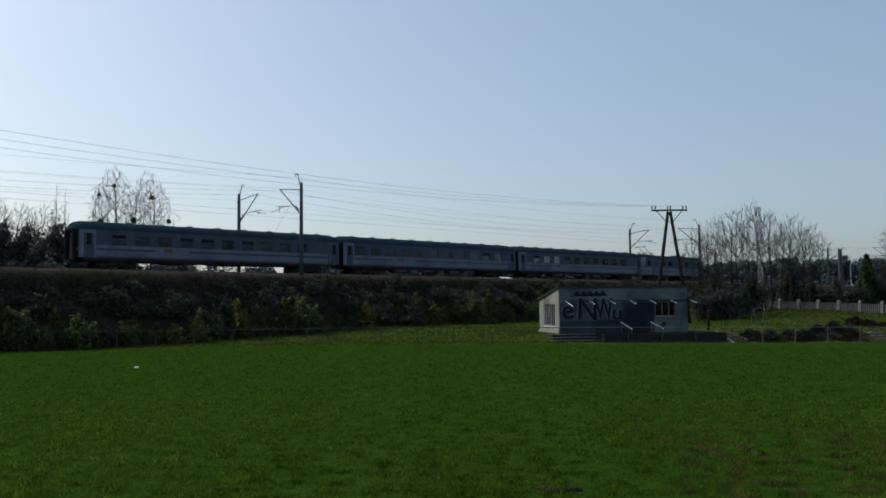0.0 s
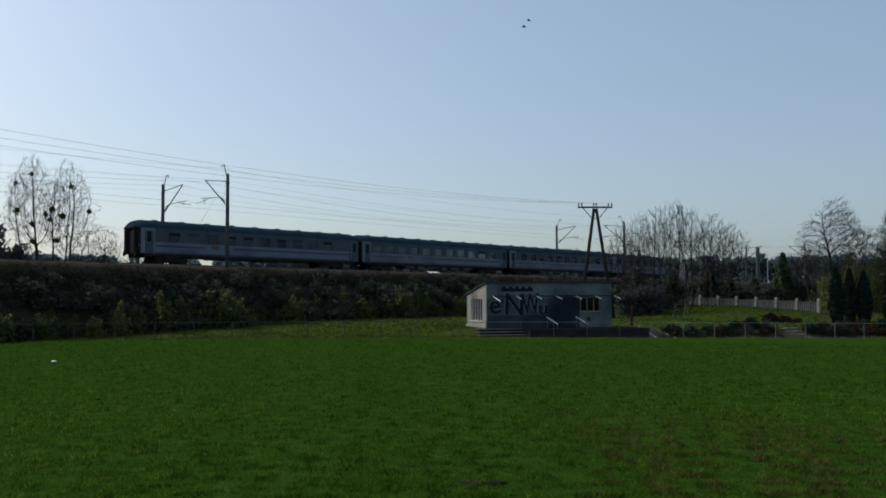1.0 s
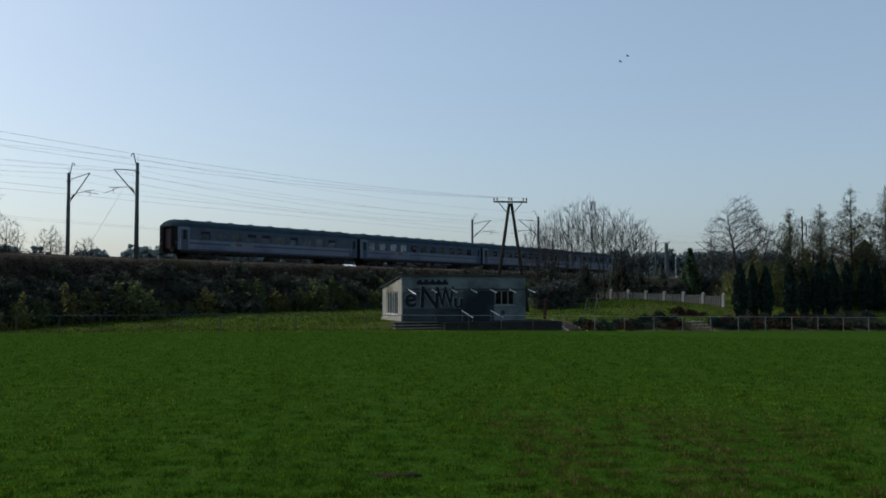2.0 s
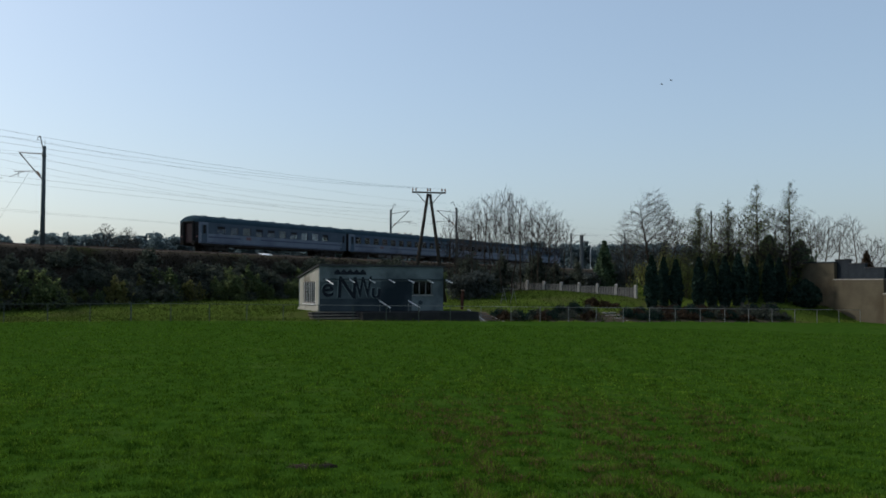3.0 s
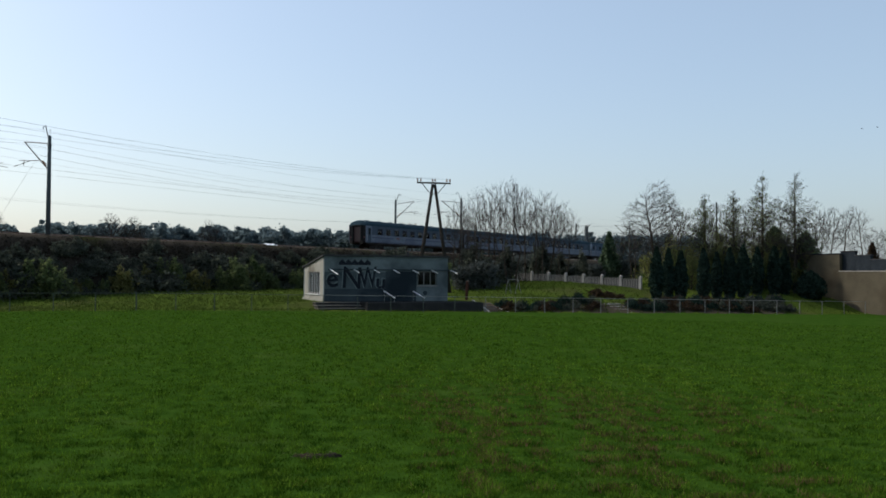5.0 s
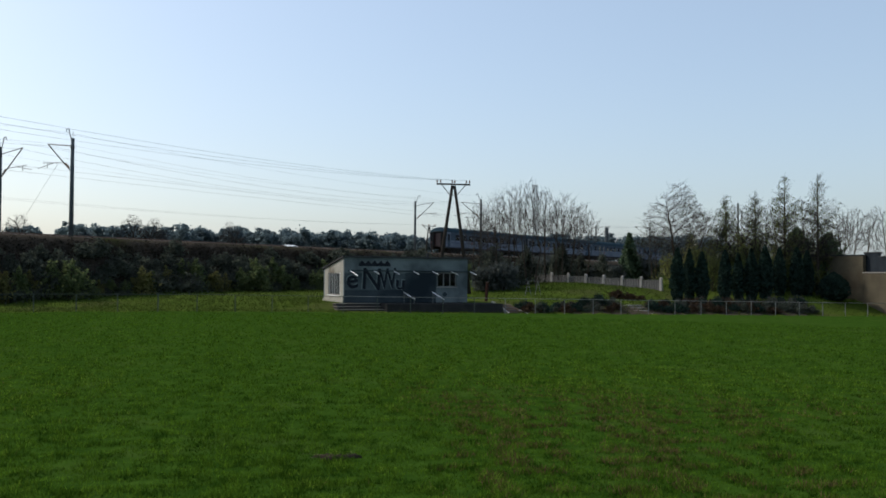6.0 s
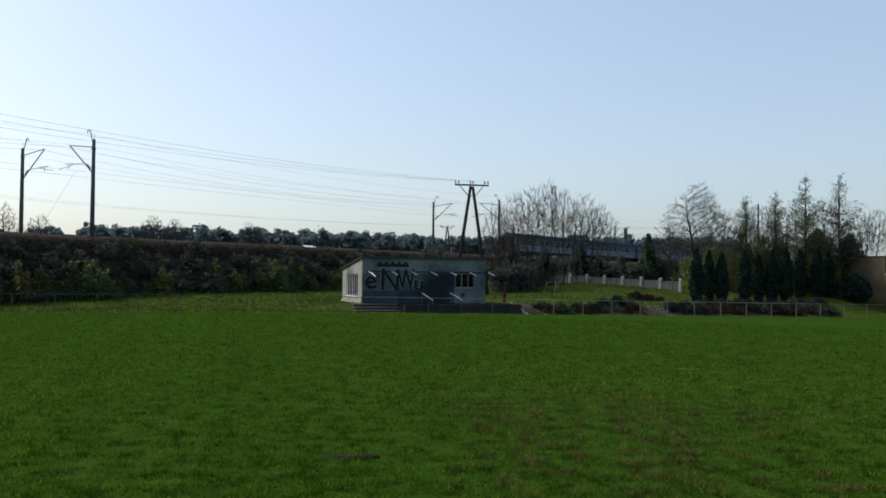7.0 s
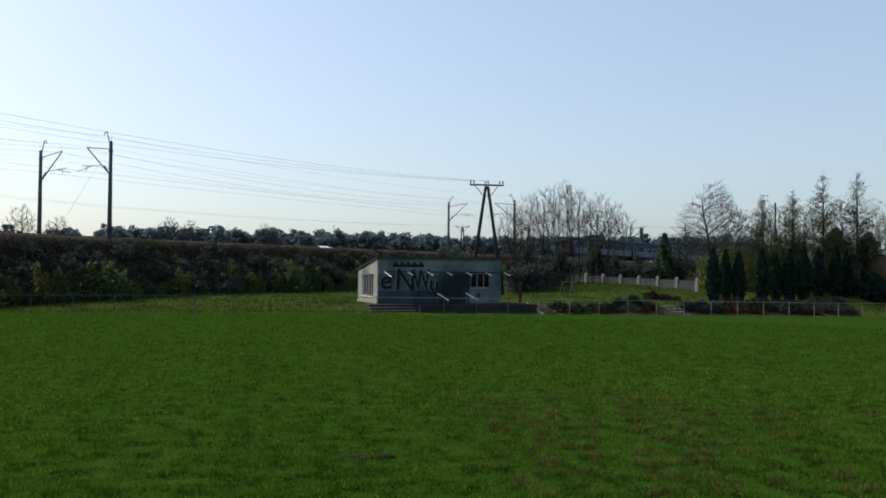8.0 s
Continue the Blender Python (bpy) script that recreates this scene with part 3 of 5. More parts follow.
def sagging(a, b, sag, r, n=20):
    """Bars that follow a hanging wire from a to b."""
    a, b = Vector(a), Vector(b)
    pts = [a.lerp(b, i / n) - Vector((0, 0, 4 * sag * (i / n) * (1 - i / n))) for i in range(n + 1)]
    return [(p, q, r, r) for p, q in zip(pts, pts[1:])]


def wire(label, spans, r, name="overhead_wire"):
    segs = []
    for a, b, sag in spans:
        segs += sagging(a, b, sag, r)
    v, f = tubes(segs, 4)
    return tagged(new(name, mesh_from(name, v, f, CABLE)), label, "wire", "overhead wires")


for y, s in ((65.9, 1), (76.3, -1)):
    pairs = list(zip(MAST_X, MAST_X[1:]))
    track = y + s * 3.2
    wire("thin copper contact wire over a railway track", [((a, track, RAIL + 5.5), (b, track, RAIL + 5.5), 0.05) for a, b in pairs], 0.008)
    wire("hanging messenger wire over a railway track", [((a, y + s * 3.25, RAIL + 7.45), (b, y + s * 3.25, RAIL + 7.45), 1.25) for a, b in pairs], 0.008)
    wire("earth wire carried on the tops of railway masts", [((a, y + s * 0.85, MASTFOOT + 9.15), (b, y + s * 0.85, MASTFOOT + 9.15), 0.7) for a, b in pairs], 0.0055)
    wire("feeder wire on the side of railway masts", [((a, y, MASTFOOT + 8.0), (b, y, MASTFOOT + 8.0), 0.8) for a, b in pairs], 0.0055)
wire("stay wire from a mast to the ground", [((47.4, 67.9, 11.5), (50.2, 79.0, 5.1), 0.0)], 0.009, "stay_wire")


def a_pole(x, y, z, h, spread, arm, turn, label):
    """A double-leg pole with a cross-arm and pin insulators."""
    p = thing("power_pole", pose(x, y, z, 0, 0, turn), label, "power pole", "power poles")
    for s in (-1, 1):
        part("leg", rodded((s * spread, 0, -0.5), (s * 0.10, 0, h), 0.20, 0.13, 10), WOODPOLE, p, "", True)
    part("cross_arm", boxed(-arm, arm, -0.07, 0.07, h + 0.05, h + 0.19), STEEL, p)
    bm = bmesh.new()
    for s in (-1, 1):
        beam(bm, (s * 0.25, 0, h - 0.95), (s * arm * 0.72, 0, h + 0.08), 0.06, 0.06)
    beam(bm, (-0.2, 0, h - 0.9), (0.2, 0, h - 0.9), 0.06, 0.06)
    part("brace", bm, STEEL, p)
    for x in (-arm + 0.06, -arm + 0.36, -0.12, 0.12, arm - 0.36, arm - 0.06):
        bm = rod(bmesh.new(), (x, 0, h + 0.19), (x, 0, h + 0.34), 0.03)
        rod(bm, (x, 0, h + 0.28), (x, 0, h + 0.52), 0.085, 0.05, 10)
        part("insulator", bm, PORCELAIN, p)
    return p


PX, PY = spot(13.87, 84)
a_pole(PX, PY, 0.9, 9.82, 1.62, 1.58, -45, "dark double-leg wooden power pole with cross-arm and insulators")
FX, FY = spot(12.37, 200)
a_pole(FX, FY, 2.0, 11.2, 1.3, 1.55, -45, "distant double-leg wooden power pole behind the railway")
tall = thing("power_pole", pose(*spot(31.05, 120), land(*spot(31.05, 120))), "tall single grey power pole behind larches", "power pole", "power poles")
part("shaft", rodded((0, 0, -0.5), (0, 0, 9.2), 0.13, 0.09, 10), POLE, tall)
for k in (-1.4, 0.0, 1.4):
    wire("power line wire sagging between power poles", [((PX + 0.7 * k - 84, PY - 1.5 - 0.7 * k, 11.75 + 0.18 * k), (PX + 0.7 * k, PY - 0.7 * k, 11.2), 1.6)], 0.006)
for k in (-1.3, 1.3):
    wire("thin far power line wire behind the railway", [((FX - 150 + k, FY - k, 13.2), (FX + 0.7 * k, FY - 0.7 * k, 13.6), 1.6)], 0.008)


# ---------------------------------------------------------------- changing-room building
def pavilion():
    """Flat mono-pitch building; local x along the front, y away from the field, z from its floor."""
    fl = 0.42
    ox, oy = uv(16.58, 66.0)
    b = thing("changing_room_building", pose(ox, oy, fl, 0, 0, math.degrees(math.atan2(U[1], U[0]))), "small pale plastered flat-roofed building with graffiti and barred windows", "building")
    Wd, D, Hf, Hb, t = 9.76, 6.6, 3.45, 2.62, 0.28
    wx0, wx1, wz0, wz1 = 7.28, 8.86, 1.18, 2.28
    bm = bmesh.new()
    box(bm, 0, wx0, 0, t, 0, Hf - 0.12)
    box(bm, wx1, Wd, 0, t, 0, Hf - 0.12)
    box(bm, wx0, wx1, 0, t, 0, wz0)
    box(bm, wx0, wx1, 0, t, wz1, Hf - 0.12)
    front = part("front_wall", bm, PLASTER, b, "stained grey front wall coloured for shade")
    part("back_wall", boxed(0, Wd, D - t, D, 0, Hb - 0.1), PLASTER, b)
    part("painted_dado", boxed(0.02, 7.18, -0.006, 0.01, 0.0, 0.92), DADO, front, "dark grey painted lower wall")
    part("painted_patch", boxed(0.02, 4.72, -0.004, 0.01, 0.92, 2.18), WASH, front, "blue-grey wash behind the graffiti")
    part("painted_panel", boxed(4.72, 7.18, -0.006, 0.01, 0.92, 2.24), DADO, front, "dark grey painted wall panel")
    for x0, x1, name in ((0, t, "side_wall"), (Wd - t, Wd, "side_wall")):
        bm = bmesh.new()
        ya, yb = t, D - t
        slope = (Hb - Hf) / D
        top = lambda y: Hf - 0.13 + slope * y
        wy0, wy1, z0, z1 = 1.25, 5.0, 0.50, 2.18
        def quad(y0, y1, zb, zt0, zt1):
            vs = [bm.verts.new((x, y, z)) for x in (x0, x1) for y, z in ((y0, zb), (y1, zb), (y1, zt1), (y0, zt0))]
            for q in ((0, 1, 2, 3), (7, 6, 5, 4), (0, 4, 5, 1), (1, 5, 6, 2), (2, 6, 7, 3), (3, 7, 4, 0)):
                bm.faces.new([vs[i] for i in q])
        if x0 == 0:
            quad(ya, wy0, 0, top(ya), top(wy0))
            quad(wy1, yb, 0, top(wy1), top(yb))
            quad(wy0, wy1, 0, z0, z0)
            quad(wy0, wy1, z1, top(wy0), top(wy1))
        else:
            quad(ya, yb, 0, top(ya), top(yb))
        w = part(name, bm, PLASTER_SUNLIT, b, "cream plastered side wall coloured for sunlight")
        if x0 == 0:
            bm = bmesh.new()
            for y in (wy0, (wy0 + wy1) / 2, wy1 - 0.1):
                box(bm, 0.08, 0.16, y, y + 0.1, z0, z1)
            box(bm, 0.08, 0.16, wy0, wy1, z0, z0 + 0.1)
            box(bm, 0.08, 0.16, wy0, wy1, z1 - 0.1, z1)
            win = part("side_window", bm, BROWNFRAME, b, "brown window frame")
            for i in range(5):
                y0 = wy0 + 0.12 + i * 0.74
                part("curtain", boxed(0.20, 0.23, y0, y0 + (0.66 if i % 2 else 0.42), z0 + 0.05, z1 - 0.05), LACE, win, "pale drawn curtain")
            part("pane", boxed(0.115, 0.125, wy0, wy1, z0, z1), ROOMPANE, win)
            for i in range(7):
                part("bar", rodded((0.04, wy0 + 0.25 + i * 0.56, z0), (0.04, wy0 + 0.25 + i * 0.56, z1), 0.022), WHITEPAINT, win, "white window bar")
            part("sill", boxed(-0.07, 0.1, wy0 - 0.05, wy1 + 0.05, z0 - 0.06, z0), WHITEPAINT, win)
            part("foot_moulding", boxed(-0.09, 0.0, 0.0, D, 0.0, 0.16), PLASTER_SUNLIT, w)
    bm = bmesh.new()
    for x0, x1, w0 in ((wx0, wx0 + 0.07, 0), (wx0 + 0.52, wx0 + 0.59, 0), (wx0 + 1.04, wx0 + 1.11, 0), (wx1 - 0.07, wx1, 0)):
        box(bm, x0, x1, 0.1, 0.18, wz0, wz1)
    box(bm, wx0, wx1, 0.1, 0.18, wz0, wz0 + 0.07)
    box(bm, wx0, wx1, 0.1, 0.18, wz1 - 0.07, wz1)
    win = part("front_window", bm, GREYPAINT, b)
    part("pane", boxed(wx0, wx1, 0.135, 0.145, wz0, wz1), ROOMPANE, win)
    part("sill", boxed(wx0 - 0.05, wx1 + 0.05, -0.05, 0.1, wz0 - 0.06, wz0), CONCRETE, win)
    part("vent", rodded((7.9, -0.03, 0.62), (7.9, 0.02, 0.62), 0.17, sides=16), DADO, front, "round dark vent cover")
    bm = bmesh.new()
    vs = [bm.verts.new(p) for p in ((-0.12, -0.15, Hf - 0.10), (Wd + 0.12, -0.15, Hf - 0.10), (Wd + 0.12, D + 0.2, Hb - 0.13), (-0.12, D + 0.2, Hb - 0.13),
                                    (-0.12, -0.15, Hf + 0.0), (Wd + 0.12, -0.15, Hf + 0.0), (Wd + 0.12, D + 0.2, Hb - 0.03), (-0.12, D + 0.2, Hb - 0.03))]
    for q in ((3, 2, 1, 0), (4, 5, 6, 7), (0, 1, 5, 4), (1, 2, 6, 5), (2, 3, 7, 6), (3, 0, 4, 7)):
        bm.faces.new([vs[i] for i in q])
    roof = part("roof", bm, FELT, b, "dark felted mono-pitch roof with overhang")
    part("roof_vent", rodded((6.9, 1.2, Hf - 0.2), (6.9, 1.2, Hf + 0.33), 0.09, sides=12), FELT, roof)
    part("floor_slab", boxed(t, Wd - t, t, D - t, -0.3, 0.02), SHADECONC, b)
    # white sloping arms on a dark rail over the terrace
    rail = part("canopy_rail", boxed(0.3, Wd + 0.75, -0.07, -0.008, 2.33, 2.40), DADO, b)
    for i in range(7):
        x, out = (0.72 + i * 1.54, 1.25) if i else (0.45, 2.0)
        part("canopy_arm", beam(bmesh.new(), (x, -0.05, 2.36), (x + 0.05, -out, 2.36 - 0.19 * out), 0.05, 0.05), WHITEPAINT, rail, "sunlit white canopy arm")
    return b


def graffiti(b):
    """Sprayed letters and a crown on the front wall."""
    def letter(txt, x, z, size, sx=1.0, mat=None, fat=0.035, y=-0.012, lean=0):
        cu = bpy.data.curves.new("graffiti_letter", "FONT")
        cu.body, cu.size, cu.extrude, cu.offset = txt, size, 0.003, fat
        ob = new("graffiti_letter", cu)
        dg = bpy.context.evaluated_depsgraph_get()
        me = bpy.data.meshes.new_from_object(ob.evaluated_get(dg))
        bpy.data.objects.remove(ob)
        me.materials.clear()
        me.materials.append(mat or SPRAY)
        piece("graffiti_letter", me, b, pose(x, y, z, 90, lean, 0) @ Matrix.Diagonal((sx, 1, 1, 1)), "pale sprayed letter outline" if mat else "black sprayed graffiti letter")
    for txt, x, z, size, sx, lean in (("e", 0.16, 1.08, 1.95, 0.98, -5), ("N", 1.22, 1.06, 2.25, 0.92, 3), ("W", 2.68, 1.06, 2.15, 0.60, -3), ("u", 3.86, 1.06, 1.5, 1.1, 4)):
        letter(txt, x, z, size, sx, OUTLINE, 0.065, -0.008, lean)
        letter(txt, x + 0.04, z - 0.03, size, sx, None, 0.030, -0.013, lean)
    bm = bmesh.new()
    for i in range(5):
        x = 1.1 + i * 0.49
        vs = [bm.verts.new((x + dx, y, z)) for y in (-0.012, -0.002) for dx, z in ((0, 2.70), (0.49, 2.70), (0.49, 2.88), (0.245, 3.13), (0, 2.88))]
        bm.faces.new(vs[:5])
        bm.faces.new(vs[9:4:-1])
        for k in range(5):
            bm.faces.new((vs[k], vs[(k + 1) % 5], vs[5 + (k + 1) % 5], vs[5 + k]))
    part("graffiti_crown", bm, SPRAY, b, "black sprayed crown")


PAV = pavilion()
graffiti(PAV)
FIELD_TURN = math.degrees(math.atan2(U[1], U[0]))


def terrace():
    ox, oy = uv(16.5, 63.2)
    t = thing("terrace", pose(ox, oy, 0, 0, 0, FIELD_TURN), "dark concrete terrace with steps in front of the building", "terrace")
    # The slab's dark colour holds the shade in front of the building.
    part("slab", boxed(2.55, 11.62, 0, 2.79, -0.7, 0.40, bevel=0.03), SHADECONC, t, "concrete slab coloured dark for the building's shade")
    for i in range(4):
        # Risers are coloured for shade and treads for skylight, to stripe the flight.
        st = part("step", boxed(-0.9 + 0.06 * i, 2.55, 0.62 * i, 2.79, -0.40 + 0.19 * i, -0.25 + 0.195 * i, bevel=0.015), SHADECONC, t, "worn concrete step coloured dark for its shaded riser")
        part("tread", boxed(-0.95 + 0.06 * i, 2.55, 0.62 * i - 0.05, 2.79, -0.25 + 0.195 * i, -0.19 + 0.195 * i, bevel=0.012), STEPCONC, st, "worn tread coloured pale for skylight")
    for x in (4.66, 6.95):
        h = part("stair_handrail", beam(bmesh.new(), (x, 2.7, 1.19), (x + 0.1, 0.4, 0.72), 0.06, 0.06), WHITEPAINT, t, "sunlit white sloping handrail")
        part("handrail_post", rodded((x, 2.6, 0.38), (x, 2.6, 1.17), 0.02), GREYPAINT, h)
        part("handrail_post", rodded((x + 0.1, 0.5, 0.38), (x + 0.1, 0.5, 0.73), 0.02), GREYPAINT, h)


def ramp():
    """A worn path down to the field between two sloping kerbs at the end of the terrace."""
    ox, oy = uv(28.2, 62.3)
    t = thing("garden_ramp", pose(ox, oy, 0, 0, 0, FIELD_TURN), "worn earth ramp between pale sloping concrete kerbs", "ramp")
    bm = profile(bmesh.new(), [(0.0, -0.9), (3.2, -0.9), (3.2, 0.30), (0.0, -0.42)], 0.14, 1.5)
    part("path", bm, EARTH, t, "trodden reddish earth")
    for x, rise in ((0.0, 0.52), (1.5, 0.16)):
        bm = profile(bmesh.new(), [(-0.2, -1.0), (3.3, -1.0), (3.3, rise), (-0.2, -0.34)], x, x + 0.15)
        part("kerb", bm, CONCRETE, t, "pale sloping concrete kerb")
    for i in range(4):
        part("step_edge", boxed(0.15, 1.5, 0.5 + 0.75 * i, 0.6 + 0.75 * i, -0.6, -0.26 + 0.17 * i, bevel=0.015), STEPCONC, t)


terrace()
ramp()


# ---------------------------------------------------------------- field fence
def field_fence():
    f = thing("field_fence", Matrix.Identity(4), "low grey tubular steel fence along the sports field", "fence")
    post = bmesh.new()
    rod(post, (0, 0, -0.3), (0, 0, 1.14), 0.028, sides=8)
    me = bpy.data.meshes.new("post")
    post.to_mesh(me)
    post.free()
    me.materials.append(GREYPAINT)
    green = me.copy()
    green.materials[0] = FENCEGREEN
    stout = bpy.data.meshes.new("post")
    post = rod(bmesh.new(), (0, 0, -0.3), (0, 0, 1.22), 0.045, sides=8)
    post.to_mesh(stout)
    post.free()
    stout.materials.append(FENCEGREEN)
    tops = []
    for i in range(-4, 32):
        x, y = uv(-11.3 + 2.43 * i, 61.6)
        z = land(x, y)
        tops.append(Vector((x, y, z + 1.12)))
        piece("post", stout if i == 6 else green if i < 16 else me, f, pose(x, y, z))
    for i, (a, b) in enumerate(zip(tops, tops[1:])):
        part("top_rail", rodded(a, b, 0.018, sides=6), FENCEGREEN if i < 15 else GREYPAINT, f)
    return f


field_fence()


# ---------------------------------------------------------------- trees and shrubs
UP = np.array([0, 0, 1.0])


def colonise(rng, aims, starts, step, reach, kill, lift=0.15, wander=0.05, rounds=150):
    """Branches that grow from the starts towards scattered aims until each is reached: places and parents of the joints."""
    nodes = [np.asarray(p, float) for p, _ in starts]
    parent = [q for _, q in starts]
    P = np.array(nodes)
    d2 = ((aims[:, None, :] - P[None]) ** 2).sum(2)
    best, dist = d2.argmin(1), d2.min(1)
    alive = dist > kill * kill
    stuck = np.zeros(len(aims), int)
    for _ in range(rounds):
        use = np.where(alive & (dist < reach * reach))[0]
        if len(use) == 0:
            break
        pull = {}
        for i in use:
            w = aims[i] - nodes[best[i]]
            pull.setdefault(int(best[i]), []).append(w / (np.linalg.norm(w) + 1e-6))
        tips, froms = [], []
        for k, ws in pull.items():
            d = np.mean(ws, 0)
            if parent[k] >= 0:      # stems keep some of their direction
                was = nodes[k] - nodes[parent[k]]
                d = d + 0.8 * was / (np.linalg.norm(was) + 1e-6)
            d = d + rng.normal(size=3) * wander + UP * lift
            tips.append(nodes[k] + step * d / (np.linalg.norm(d) + 1e-6))
            froms.append(k)
        e2 = ((aims[:, None, :] - np.array(tips)[None]) ** 2).sum(2)
        j, m = e2.argmin(1), e2.min(1)
        near = alive & (m < dist - 0.01)
        index = {}
        for q in sorted(set(j[near].tolist())):     # only tips that come nearer to an aim are kept
            index[q] = len(nodes)
            nodes.append(tips[q])
            parent.append(froms[q])
        for i in np.where(near)[0]:
            best[i] = index[int(j[i])]
        dist[near] = m[near]
        stuck[use] += 1
        stuck[near] = 0
        alive &= (dist > kill * kill) & (stuck < 3)
    return np.array(nodes), np.array(parent)


def bare_tree(x, y, h, label, seed, width=3.0, low=0.35, stems=1, aims=420, tip=0.011, flare=2.6, top=1.0, lean=0.1, bark=None, twigs=4, twig=0.6, buds=0, bud_size=0.03, mistletoe=0, ground_z=None, name="bare_tree", narrow=False, point=0.35, step=0.26, lift=0.15, kill=0.3):
    """A leafless tree: a crown of half-width `width` from the fraction `low` of its height up, filled by branching stems."""
    rng = np.random.default_rng(seed)
    t = thing(name, pose(x, y, land(x, y) if ground_z is None else ground_z), label, "tree", "bare spring trees")
    mid, half = h * (low + 1) / 2, h * (1 - low) / 2
    n = rng.normal(size=(aims, 3))
    n /= np.linalg.norm(n, axis=1)[:, None]
    pts = n * (rng.uniform(0.02, 1, (aims, 1)) ** 0.42)
    bulge = 1 + 0.16 * np.sin(3 * np.arctan2(n[:, 1], n[:, 0]) + seed) + 0.10 * np.sin(7 * n[:, 2] + 5 * n[:, 0] + seed)
    tall = (pts[:, 2] + 1) / 2
    taper = (1 - point * tall ** 2) * np.minimum(1, 0.30 + 1.9 * tall) if not narrow else 1 - 0.7 * tall       # vase-shaped below
    pts = np.stack([pts[:, 0] * width * bulge * taper, pts[:, 1] * width * bulge * taper, mid + pts[:, 2] * half * (0.93 + 0.07 * bulge)], 1)
    starts = []
    for k in range(stems):
        a = 2 * math.pi * (k + rng.uniform(0, 0.6)) / stems
        foot = np.array([math.cos(a), math.sin(a), 0]) * (0.0 if stems == 1 else rng.uniform(0.2, 0.35 * width))
        tilt = np.array([math.cos(a), math.sin(a), 0]) * lean * rng.uniform(0.5, 1.4)
        rise = h * low * rng.uniform(0.8, 1.15) if stems > 1 else h * (low + (1 - low) * 0.45 * top)
        m = max(4, int(rise / 0.45))
        for i in range(m + 1):
            starts.append((foot + tilt * rise * (i / m) ** 1.4 + np.array([0, 0, -0.3 + (rise + 0.3) * i / m]) + rng.normal(size=3) * 0.02, len(starts) - 1 if i else -1))
    P, parent = colonise(rng, pts, starts, step, 5.0, kill, lift)
    load = np.zeros(len(P))
    kids = np.bincount(parent[parent >= 0], minlength=len(P))
    for k in range(len(P) - 1, -1, -1):
        if kids[k] == 0:
            load[k] = tip ** flare
        if parent[k] >= 0:
            load[parent[k]] += load[k]
    r = load ** (1 / flare)
    stout = r.max()
    r = r * (1 + max(0.0, 0.013 * h / stems ** 0.5 / stout - 1) * r / stout)       # trunks no thinner than their height calls for
    limb = 0.35 * r.max()
    root = np.arange(len(P))
    thick, thin = [[] for _ in range(len(P))], []
    for k in range(len(P)):
        if parent[k] >= 0:
            root[k] = root[parent[k]]
            (thick[root[k]] if r[k] > limb else thin).append((P[parent[k]], P[k], min(r[parent[k]], r[k] * 1.25), r[k]))
    ends = [k for k in range(len(P)) if r[k] < 2 * tip and parent[k] >= 0]
    for k in ends:
        d0 = P[k] - P[parent[k]]
        d0 = d0 / (np.linalg.norm(d0) + 1e-6)
        for _ in range(twigs if kids[k] == 0 else 1):
            d = d0 + rng.normal(size=3) * 0.34 + UP * 0.4
            d /= np.linalg.norm(d)
            ln = twig * rng.uniform(0.5, 1.25)
            m = P[k] + d * ln * 0.5
            e = m + (d + rng.normal(size=3) * 0.25) * ln * 0.5
            thin += [(P[k], m, tip * 0.8, tip * 0.65), (m, e, tip * 0.65, tip * 0.45)]
    for stem in thick:
        if stem:
            put(new("trunk", mesh_from("trunk", *tubes(stem, 7), bark or BARK, True)), t)
    put(new("crown", mesh_from("crown", *tubes(thin, 3), TWIG)), t)
    if buds:
        at_ends = np.array([q[1] for q in thin])
        p = at_ends[rng.integers(0, len(at_ends), buds)] + rng.normal(size=(buds, 3)) * 0.08
        put(new("young_foliage", mesh_from("young_foliage", *leaves(p, bud_size, rng), BUD)), t)
    spots = [k for k in range(len(P)) if tip * 1.5 < r[k] < limb and P[k][2] > h * 0.4]
    for i in range(mistletoe):
        c = P[spots[int(rng.integers(len(spots)))]]
        size = rng.uniform(0.16, 0.30)
        ball = rng.normal(size=(260, 3))
        ball *= size * rng.uniform(0.5, 1.1, (260, 1)) / np.linalg.norm(ball, axis=1)[:, None]
        put(new("mistletoe", mesh_from("mistletoe", *leaves(c + ball, 0.06, rng), MISTLE)), t)
    return t


